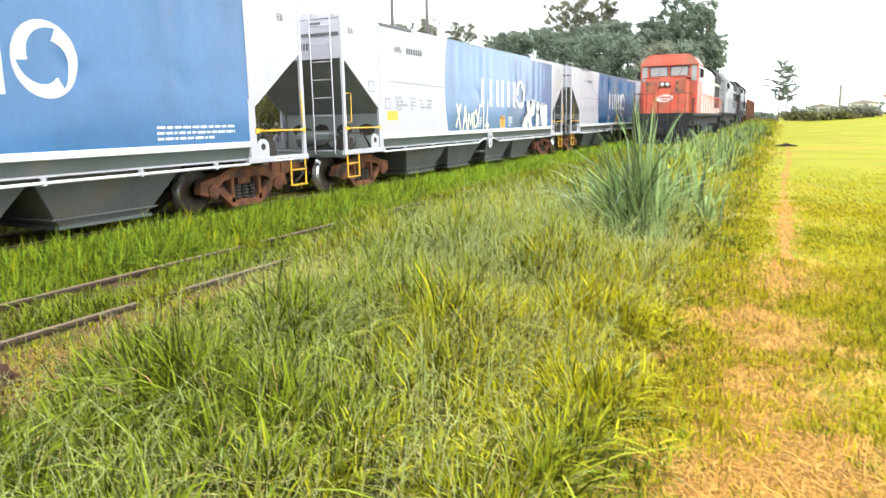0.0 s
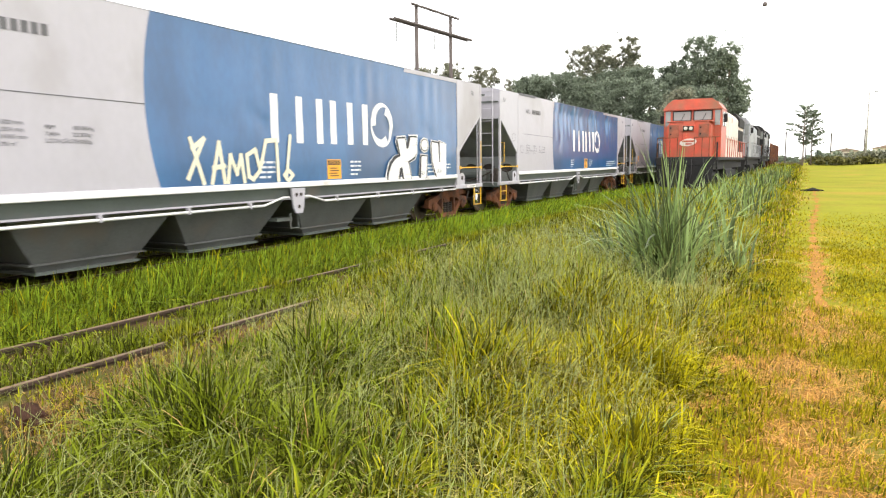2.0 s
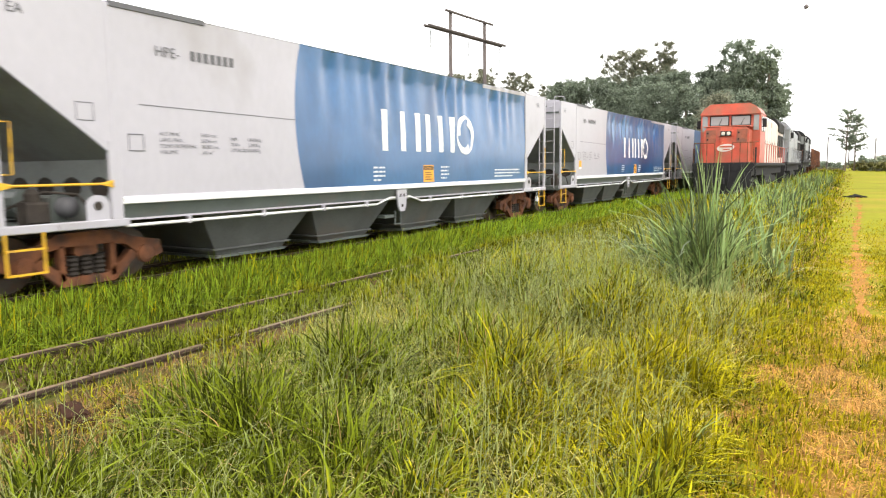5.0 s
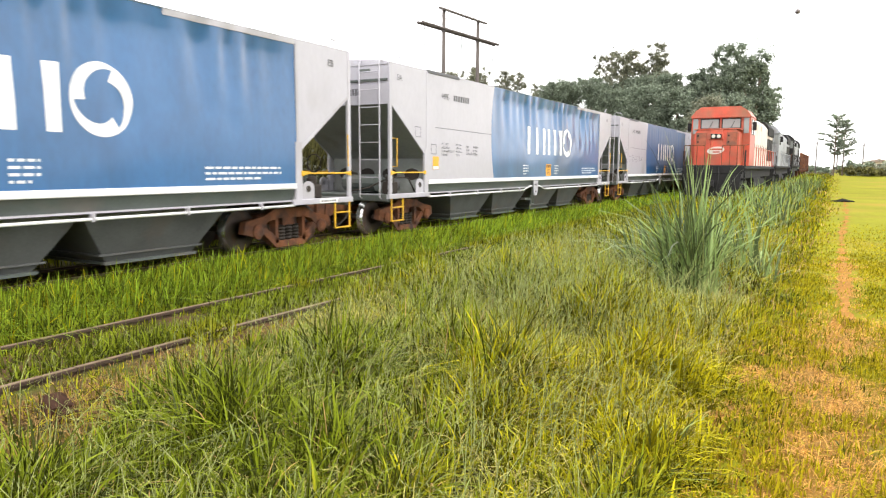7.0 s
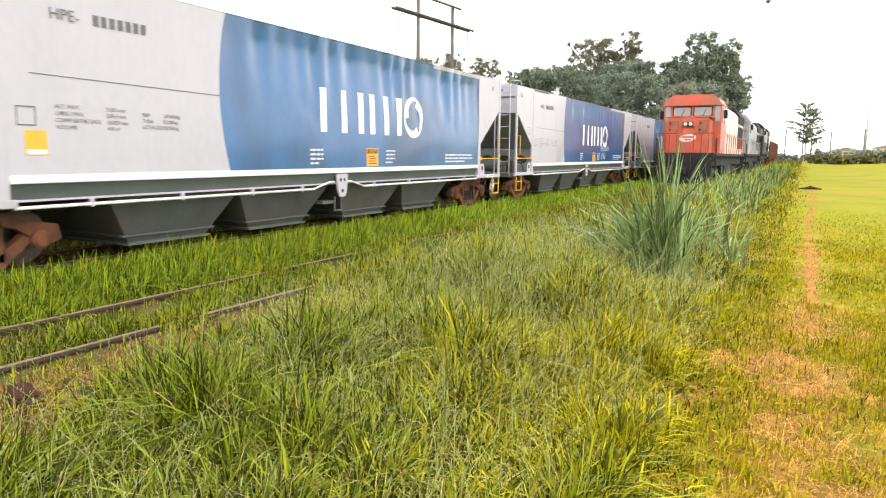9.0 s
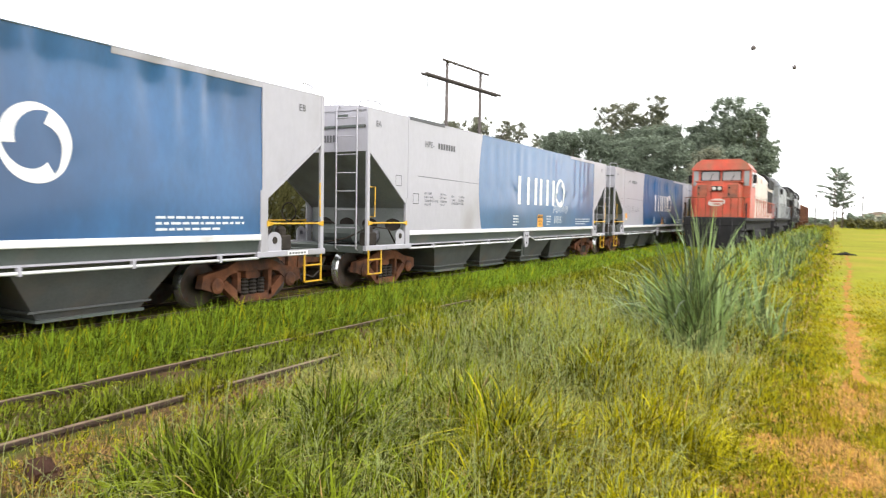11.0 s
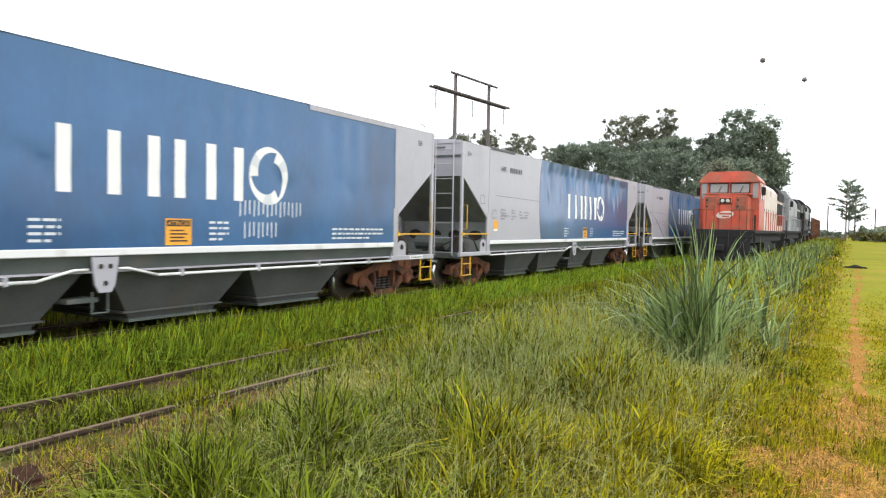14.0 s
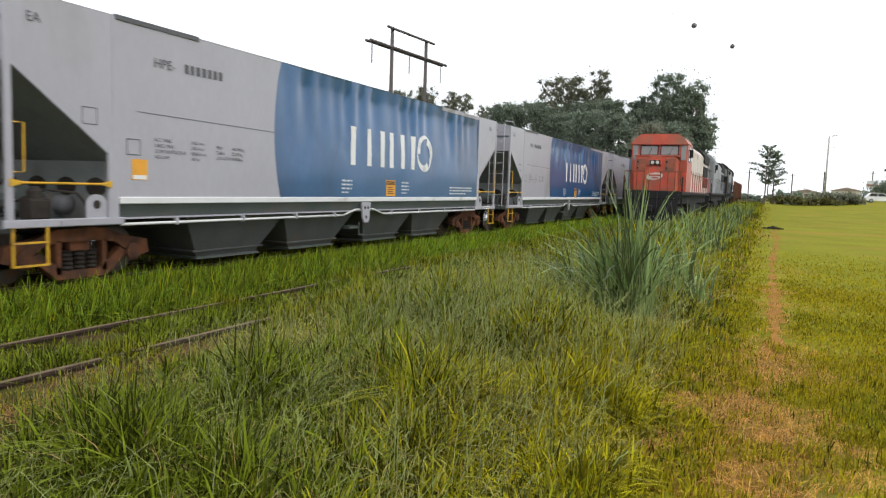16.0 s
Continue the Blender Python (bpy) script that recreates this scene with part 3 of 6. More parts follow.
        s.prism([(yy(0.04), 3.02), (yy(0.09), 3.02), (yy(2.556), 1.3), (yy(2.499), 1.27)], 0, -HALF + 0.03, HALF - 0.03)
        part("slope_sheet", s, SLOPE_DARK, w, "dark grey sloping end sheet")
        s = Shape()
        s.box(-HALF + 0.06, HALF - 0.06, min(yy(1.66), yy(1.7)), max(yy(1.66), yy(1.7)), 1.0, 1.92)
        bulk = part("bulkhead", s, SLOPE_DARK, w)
        # Bulkhead openings are dark discs in place of shaded depth.
        for x in (-0.95, -0.3, 0.35, 0.98):
            ring = [(x + 0.17 * math.cos(a) * (1.25 if abs(math.cos(a)) > 0.5 else 1), 1.5 + 0.14 * math.sin(a)) for a in [2 * math.pi * i / 16 for i in range(16)]]
            part("bulkhead_hole", Shape().prism(ring, 1, yy(1.655), yy(1.66)), UNDER_BLACK, bulk)
        s = Shape()
        s.box(-HALF + 0.06, HALF - 0.06, min(yy(-0.02), yy(0.14)), max(yy(-0.02), yy(0.14)), 0.93, 1.08, 0.012)
        part("end_sill", s, SILL_GREEN, w)
        s = Shape()
        s.box(-1.2, 1.2, min(yy(0.2), yy(1.4)), max(yy(0.2), yy(1.4)), 1.03, 1.06)
        s.tube([(0.5, yy(0.9), 1.3), (-0.4, yy(0.9), 1.3)], 0.2, 14)
        s.tube([(0.85, yy(0.75), 1.06), (0.85, yy(0.75), 1.5)], 0.04, 8)
        s.box(0.2, 0.6, min(yy(1.15), yy(1.4)), max(yy(1.15), yy(1.4)), 1.06, 1.4, 0.03)
        part("brake_gear", s, SILL_GREEN, w, "grey brake cylinder and valve on the end platform")
        part("brake_valve", Shape().box(0.85, 1.08, min(yy(0.55), yy(0.85)), max(yy(0.55), yy(0.85)), 1.06, 1.34, 0.03).lathe([(0, 0.1), (0.1, 0.1), (0.16, 0.05)], 2, (0.96, yy(0.7), 1.34), 12), UNDER_BLACK, w, "dark brake valve on the end platform")
        part("air_reservoir", Shape().lathe([(-0.5, 0.05), (-0.45, 0.14), (0.4, 0.14), (0.45, 0.05)], 0, (0.35, yy(1.35), 1.24), 16), STENCIL, w, "dark grey air reservoir", True)
        part("brake_pipe", Shape().tube([(1.15, yy(1.5), 1.1), (1.15, yy(1.2), 1.42), (0.9, yy(0.9), 1.46), (0.5, yy(0.5), 1.2), (0.2, yy(0.12), 1.12)], 0.02, 6), UNDER_BLACK, w, "bent dark pipe on the end platform", True)
        part("brake_pipe", Shape().tube([(0.1, yy(1.5), 1.2), (-0.2, yy(0.9), 1.55), (-0.6, yy(0.3), 1.5)], 0.025, 6), UNDER_BLACK, w, "bent dark pipe on the end platform", True)
        part("hand_wheel", Shape().tube([(-0.75 + 0.2 * math.cos(k * math.pi / 8), yy(0.1), 1.75 + 0.2 * math.sin(k * math.pi / 8)) for k in range(17)], 0.015, 6), UNDER_BLACK, w, "dark brake hand wheel", True)
        # ladder
        s = Shape()
        m = -1 if flip else 1
        for x in (m * 0.68, m * 1.2):
            s.tube([(x, yy(-0.01), 3.92), (x, yy(-0.09), 3.85), (x, yy(-0.09), 1.02), (x, yy(0.0), 0.98)], 0.017, 6)
        ladder = part("end_ladder", s, WAGON_GREY, w, "pale grey steel end ladder", True)
        for i in range(8):
            part("rung", Shape().tube([(m * 0.68, yy(-0.09), 1.08 + 0.37 * i), (m * 1.2, yy(-0.09), 1.08 + 0.37 * i)], 0.012, 6), WAGON_GREY, ladder)
        for x in (0.55, 1.3):
            s = Shape().tube([(x - 0.16, yy(0.06), top), (x - 0.16, yy(0.08), top + 0.13), (x - 0.1, yy(0.1), top + 0.17), (x + 0.02, yy(0.5), top + 0.17), (x + 0.02, yy(0.6), top + 0.12), (x + 0.02, yy(0.62), top)], 0.012, 6)
            part("roof_hoop", s, WAGON_GREY, w, "thin roof hand hoop")
        # coupler
        s = Shape()
        s.box(-0.11, 0.11, min(yy(-0.45), yy(0.3)), max(yy(-0.45), yy(0.3)), 0.68, 0.88, 0.03)
        s.prism([(-0.2, 0.62), (0.18, 0.62), (0.2, 0.93), (-0.14, 0.93)], 1, min(yy(-0.7), yy(-0.42)), max(yy(-0.7), yy(-0.42)))
        part("coupler", s, RUST, w)
        s = Shape().tube([(0.35, yy(-0.02), 0.8), (0.36, yy(-0.2), 0.55), (0.36, yy(-0.45), 0.42), (0.34, yy(-0.68), 0.5)], 0.022, 8)
        part("brake_hose", s, UNDER_BLACK, w, "black rubber brake hose", True)
        # bogie
        cy = yy(1.4)
        b = Shape()
        for sx in (1, -1):
            xa, xb = sorted((sx * 0.86, sx * 1.0))
            b.prism([(cy - 1.22, 0.52), (cy - 1.18, 0.72), (cy - 0.72, 0.8), (cy - 0.4, 0.92), (cy + 0.4, 0.92), (cy + 0.72, 0.8), (cy + 1.18, 0.72), (cy + 1.22, 0.52), (cy + 1.02, 0.46),
                     (cy + 0.74, 0.6), (cy + 0.6, 0.7), (cy + 0.36, 0.74), (cy - 0.36, 0.74), (cy - 0.6, 0.7), (cy - 0.74, 0.6), (cy - 1.02, 0.46)], 0, xa, xb)
            b.prism([(cy - 0.8, 0.54), (cy - 0.68, 0.62), (cy - 0.3, 0.34), (cy + 0.3, 0.34), (cy + 0.68, 0.62), (cy + 0.8, 0.54), (cy + 0.4, 0.22), (cy - 0.4, 0.22)], 0, xa, xb)
            for d in (-0.42, 0.34):
                b.box(xa, xb, cy + d, cy + d + 0.08, 0.3, 0.76)
            for d in (-0.9, 0.9):
                b.lathe([(0, 0.13), (sx * 0.06, 0.13), (sx * 0.09, 0.08)], 0, (sx * 0.98, cy + d, 0.54), 14)
        b.box(-0.95, 0.95, cy - 0.17, cy + 0.17, 0.6, 0.78, 0.03)
        bogie = part("bogie", b, RUST, w, "rusted cast steel bogie frame")
        for sx in (1, -1):
            for d in (-0.2, 0.0, 0.2):
                coil = [(0.03 * k, 0.085 if k % 2 else 0.06) for k in range(10)]
                part("bogie_spring", Shape().lathe(coil, 2, (sx * 0.93, cy + d, 0.34), 10), UNDER_BLACK, bogie, "dark coil spring")
        for d in (-0.9, 0.9):
            s = Shape().lathe([(-1.05, 0.055), (1.05, 0.055)], 0, (0, 0, 0), 10)
            for sx in (1, -1):
                s.lathe([(sx * 0.6, 0.30), (sx * 0.59, 0.36), (sx * 0.55, 0.39), (sx * 0.465, 0.42), (sx * 0.462, 0.30), (sx * 0.5, 0.2), (sx * 0.5, 0.09), (sx * 0.62, 0.09), (sx * 0.62, 0.16)], 0, (0, 0, 0), 28)
            ws = part("wheelset", s, WHEEL, bogie, "dark steel wheelset with bright treads")
            ws.matrix_basis = pose(0, cy + d, RAIL_Z + 0.425)
            ws.data.materials.append(TREAD)
            for f in ws.data.polygons:
                f.material_index = int(all(math.hypot(*ws.data.vertices[i].co[1:]) > 0.35 for i in f.vertices))
    # hopper pockets and centre sill
    for y in (4.55, 7.2, 10.25, 12.9):
        s = Shape()
        a, c, z0, z1 = 1.38, 0.78, 0.33, 1.1
        s.add([(-1.24, y - a, z1), (1.24, y - a, z1), (1.24, y + a, z1), (-1.24, y + a, z1), (-0.92, y - c, z0), (0.92, y - c, z0), (0.92, y + c, z0), (-0.92, y + c, z0)],
              [(0, 1, 2, 3), (4, 5, 6, 7), (0, 1, 5, 4), (1, 2, 6, 5), (2, 3, 7, 6), (3, 0, 4, 7)])
        pk = part("hopper_pocket", s, HOPPER_DARK, w, "dark grey unloading chute")
        part("chute_gate", Shape().box(-0.98, 0.98, y - c - 0.05, y + c + 0.05, 0.3, 0.34), SILL_GREEN, pk, "grey edged chute gate")
        part("chute_ledge", Shape().box(-1.0, 1.0, y - c - 0.16, y + c + 0.16, 0.43, 0.455), HOPPER_DARK, pk)
    s = Shape().box(-0.2, 0.2, 0.1, BODY - 0.1, 0.82, 1.06)
    part("centre_sill", s, UNDER_BLACK, w)
    # lettering and decals
    lz, tall = 2.08, 0.84
    for y in (8.06, 8.78, 9.42, 9.88, 10.48, 11.06):
        s = strip(Shape(), y, y + 0.2, lz, lz + tall, 0.005)
        part("logo_bar", s, LOGO_WHITE, w, "white logo bar")
    for k in range(3):
        a0 = 0.9 + k * 2 * math.pi / 3
        s = Shape()
        s.grid(lambda u, v: skin(11.86 + (0.47 - (0.02 + 0.2 * u ** 0.8) * v) * math.cos(a0 + u * 2.3), 2.52 + (0.48 - (0.02 + 0.2 * u ** 0.8) * v) * math.sin(a0 + u * 2.3), 0.005 + 0.0006 * k),
               [i / 18 for i in range(19)], [0, 0.5, 1])
        part("logo_blade", s, LOGO_WHITE, w, "white swirl blade of a round logo")
        s = Shape()
        s.grid(lambda u, v: skin(11.86 + (0.47 - (0.02 + 0.2 * u ** 0.8) * v) * math.cos(a0 + u * 2.3), 2.52 + (0.48 - (0.02 + 0.2 * u ** 0.8) * v) * math.sin(a0 + u * 2.3), 0.008 + 0.0006 * k),
               [0.62 + 0.2 * i / 4 for i in range(5)], [0, 0.5, 1])
        part("logo_shade", s, LOGO_SHADE, w, "pale shaded band across a logo blade")
    sign = part("warning_placard", strip(Shape(), 9.72, 10.2, 1.4, 1.78, 0.005), ORANGE, w, "orange yellow warning placard")
    part("placard_header", strip(Shape(), 9.74, 10.18, 1.67, 1.76, 0.008), SPRAY_BLACK, sign)
    writing("ATENÇÃO", 0.085, ORANGE, sign, Matrix.Translation((HALF + 0.0, 9.76, 1.685)) @ Matrix(((0, 0, 1, 0), (1, 0, 0, 0), (0, 1, 0, 0), (0, 0, 0, 1))), "placard_word")
    for i in range(4):
        part("placard_line", strip(Shape(), 9.8, 10.12 - 0.06 * (i % 2), 1.45 + 0.05 * i, 1.47 + 0.05 * i, 0.008), SPRAY_BLACK, sign)
    for y0, n, ln in ((7.7, 4, 0.42), (10.55, 4, 0.4), (13.6, 3, 1.75)):
        for i in range(n):
            s, y, stop = Shape(), y0, y0 + ln * (0.7 if i == 0 else 1)
            while y < stop:
                word = rng.uniform(0.05, 0.2)
                strip(s, y, min(stop, y + word), 1.46 + 0.085 * i, 1.495 + 0.085 * i, 0.005)
                y += word + 0.035
            part("small_print", s, CHALK, w, "line of small white print")
    face = Matrix(((0, 0, 1, 0), (1, 0, 0, 0), (0, 1, 0, 0), (0, 0, 0, 1)))
    writing("HPE-", 0.2, STENCIL, w, Matrix.Translation((HALF + 0.004, 2.36, 3.28)) @ face, "class_mark")
    for i in range(7):
        part("number_bar", strip(Shape(), 3.0 + 0.13 * i, 3.09 + 0.13 * i, 3.28, 3.42, 0.006), STENCIL, w)
    for i, (a, b) in enumerate((("ALT. MAX.", "3.820 mm"), ("LARG. MAX.", "2.834 mm"), ("COMP ENTRE ENG", "18.830 mm"), ("VOLUME", "100 m³"))):
        writing(a, 0.075, STENCIL, w, Matrix.Translation((HALF + 0.004, 2.36, 2.2 - 0.085 * i)) @ face, "data_line")
        writing(b, 0.075, STENCIL, w, Matrix.Translation((HALF + 0.004, 3.12, 2.2 - 0.085 * i)) @ face, "data_line")
    for i, (a, b) in enumerate((("PBM", "100.000kg"), ("TARA", "22.000kg"), ("LOTAÇÃO", "78.000kg"))):
        writing(a, 0.075, STENCIL, w, Matrix.Translation((HALF + 0.004, 3.72, 2.16 - 0.085 * i)) @ face, "data_line")
        writing(b, 0.075, STENCIL, w, Matrix.Translation((HALF + 0.004, 4.1, 2.16 - 0.085 * i)) @ face, "data_line")
    for y, txt in ((0.3, "EA"), (16.7, "EB")):
        writing(txt, 0.17, STENCIL, w, Matrix.Translation((HALF + 0.006, y, 3.52)) @ face, "end_mark")
    writing("1", 0.1, STENCIL, w, Matrix.Translation((HALF + 0.0165, 0.72, 1.0)) @ face, "axle_mark")
    beam = part("beam_plate", Shape().box(HALF + 0.017, HALF + 0.024, 16.4, 16.95, 1.0, 1.075), LOGO_WHITE, w, "small white plate on the end beam")
    for i in range(6):
        part("plate_bar", Shape().box(HALF + 0.025, HALF + 0.028, 16.44 + 0.08 * i, 16.49 + 0.08 * i, 1.02, 1.055), STENCIL, beam)
    part("name_plate", Shape().box(HALF + 0.018, HALF + 0.028, 15.1, 15.66, 1.3, 1.37, 0.01), LOGO_WHITE, w, "small white plate on the sill")
    s = Shape()
    brush(s, [(2.05, 2.6), (5.3, 2.56)], 0.012, 0.004)
    part("weld_seam", s, STENCIL, w)
    for y, z in ((1.1, 2.35), (1.85, 1.98)):
        s = Shape()
        brush(s, [(y, z), (y + 0.24, z), (y + 0.24, z + 0.22), (y, z + 0.22), (y, z)], 0.014, 0.006)
        part("tag_frame", s, STENCIL, w)
    return w


def flat(outline, off):
    """A painted patch of any outline on the flat lower side."""
    return Shape().add([(HALF + off, y, z) for y, z in outline], [tuple(range(len(outline)))])


def graffiti(w):
    """White block letters with black outline, and a cream scrawl."""
    outer = [[(11.92, 1.30), (11.94, 1.48), (12.06, 1.70), (12.31, 1.86), (12.54, 1.90), (12.39, 2.15), (12.45, 2.30), (12.87, 2.33), (12.95, 2.15), (13.03, 2.35), (13.48, 2.36), (13.44, 1.90), (13.35, 1.78), (13.05, 1.69), (13.20, 1.29), (12.69, 1.30), (12.64, 1.46), (12.57, 1.30)],
             [(13.50, 1.32), (13.58, 1.91), (14.01, 1.89), (13.95, 1.30)],
             [(14.13, 2.14), (14.20, 2.26), (14.58, 2.23), (14.63, 2.26), (15.05, 2.18), (15.03, 1.31), (14.41, 1.31), (14.18, 1.72)]]
    inner = [[(12.04, 1.33), (12.08, 1.49), (12.23, 1.68), (12.39, 1.79), (12.62, 1.85), (12.49, 2.24), (12.85, 2.26), (12.92, 2.01), (13.01, 2.04), (13.12, 2.29), (13.41, 2.29), (13.39, 1.93), (13.29, 1.83), (12.97, 1.73), (13.14, 1.32), (12.77, 1.33), (12.69, 1.60), (12.58, 1.58), (12.51, 1.32)],
             [(13.62, 1.33), (13.66, 1.85), (13.95, 1.85), (13.90, 1.33)],
             [(14.20, 2.13), (14.25, 2.20), (14.58, 2.17), (14.63, 1.71), (14.69, 1.71), (14.67, 2.21), (15.04, 2.16), (14.99, 1.34), (14.48, 1.34), (14.25, 1.72)]]
    for k, o in enumerate(outer):
        cy, cz = sum(p[0] for p in o) / len(o), sum(p[1] for p in o) / len(o)
        part("graffiti_outline", flat(o, 0.0212), SPRAY_WHITE, w, "white sprayed outer edge")
        part("graffiti_shadow", flat([(cy + (y - cy) * 0.94, cz + (z - cz) * 0.95) for y, z in o], 0.0222), SPRAY_BLACK, w, "black sprayed outline")
        part("graffiti_letter", flat(inner[k], 0.0232), SPRAY_WHITE, w, "white sprayed block letter")
    turn = [2 * math.pi * k / 24 for k in range(24)]
    for r, off, m in ((1.0, 0.0212, SPRAY_WHITE), (0.88, 0.0222, SPRAY_BLACK), (0.72, 0.0232, SPRAY_WHITE)):
        part("graffiti_dot", flat([(13.83 + 0.24 * r * math.cos(a), 2.12 + 0.18 * r * math.sin(a)) for a in turn], off), m, w)
    face = Matrix(((0, 0, 1, 0), (1, 0, 0, 0), (0, 1, 0, 0), (0, 0, 0, 1)))
    writing("015", 0.13, SPRAY_BLACK, w, Matrix.Translation((HALF + 0.0242, 13.66, 1.4)) @ face, "graffiti_tag")
    writing("XiV", 0.17, SPRAY_BLACK, w, Matrix.Translation((HALF + 0.0242, 14.5, 1.43)) @ face, "graffiti_tag")
    s = Shape()
    scrawl = [[(5.45, 1.5), (5.95, 2.1), (5.6, 1.95)], [(5.55, 2.1), (5.9, 1.42)], [(6.15, 1.42), (6.4, 2.05), (6.55, 1.42)], [(6.2, 1.65), (6.55, 1.68)],
              [(6.65, 1.42), (6.75, 1.85), (6.95, 1.55), (7.1, 1.85), (7.2, 1.42)], [(7.35, 1.5), (7.3, 1.85), (7.6, 1.95), (7.75, 1.6), (7.5, 1.45), (7.35, 1.5)],
              [(7.8, 1.7), (8.0, 2.1), (8.4, 2.12), (8.42, 1.42)], [(8.75, 1.5), (8.95, 2.2)], [(8.65, 1.5), (8.8, 1.6), (9.0, 1.5), (8.8, 1.4), (8.65, 1.5)]]
    off = 0.006
    for st in scrawl:
        brush(s, [(6.05 + (y - 5.45) * 0.72, z) for y, z in st], 0.075, off)
        off += 0.0015
    part("graffiti_scrawl", s, SPRAY_CREAM, w, "cream and yellow sprayed scrawl")


def chalk_bars(w):
    """Two rows of upright chalk marks."""
    off = 0.006
    for row, (y0, n, z) in enumerate(((11.2, 15, 1.85), (11.3, 8, 1.5))):
        for i in range(n):
            y = y0 + i * 0.105
            part("chalk_mark", brush(Shape(), [(y, z + 0.02 * (i % 3)), (y + 0.01 * (i % 2), z + 0.24)], 0.028, off), CHALK, w, "pale chalk stroke on the blue side")


# front corner of the second wagon, second by second
TRAIN = [(0, 7.5), (0.5, 4.81), (1, 2.1), (1.5, -0.6), (2, -3.15), (2.5, -5.65), (3, -8.1), (3.5, -10.4), (4, -12.13), (4.5, -15.36), (7, -28.2), (7.5, -30.45), (8, -32.8),
         (8.5, -34.95), (8.7, -35.85), (10.8, -45.8), (11, -46.85), (11.5, -49.3), (12, -51.4), (12.5, -53.85), (13, -56.1), (13.5, -58.4), (14, -60.8), (14.5, -62.8),
         (15, -65.35), (15.5, -67.9), (16, -70.5)]


def train_at(t):
    return float(np.interp(t, [a for a, _ in TRAIN], [b for _, b in TRAIN]))


def to_metres(parts):
    """Turn lengths along the wagon from drawing units into metres."""
    for o in parts:
        if o.name.startswith("wheelset") or o.matrix_basis.translation.length > 0.01:
            o.location.y *= SQUEEZE
        else:
            o.data.transform(Matrix.Diagonal((1, SQUEEZE, 1, 1)))


first = hopper_wagon()
to_metres(first.children_recursive)
FOLD["depth"] = 1.0
buckled = hopper_wagon()
to_metres(buckled.children_recursive)
tagged(buckled, "grey and blue grain hopper wagon with buckled side sheets")
WAGONS = [first, copy_thing(first, pose(0, 0, 0)), buckled, copy_thing(buckled, pose(0, 0, 0)), copy_thing(first, pose(0, 0, 0))]
WAGONS += [copy_thing(buckled, pose(0, 0, 0)) for _ in range(2)] + [copy_thing(first, pose(0, 0, 0)) for _ in range(2)] + [copy_thing(buckled, pose(0, 0, 0))]
FOLD["depth"] = 0.22
tagged(WAGONS[1], "grey and blue grain hopper wagon covered with sprayed graffiti")
before = set(WAGONS[1].children)
graffiti(WAGONS[1])
to_metres(set(WAGONS[1].children) - before)
tagged(WAGONS[4], "grey and blue grain hopper wagon with chalk scrawl")
before = set(WAGONS[4].children)
chalk_bars(WAGONS[4])
to_metres(set(WAGONS[4].children) - before)
for k, wide in ((1, 0.5), (3, 0.28), (5, 0.28)):
    p0 = part("hazard_placard", strip(Shape(), 1.82, 1.82 + wide, 1.62, 1.92, 0.005), ORANGE, WAGONS[k], "small orange hazard placard")
    part("placard_footer", strip(Shape(), 1.84, 1.8 + wide, 1.63, 1.69, 0.008), LOGO_WHITE, p0)


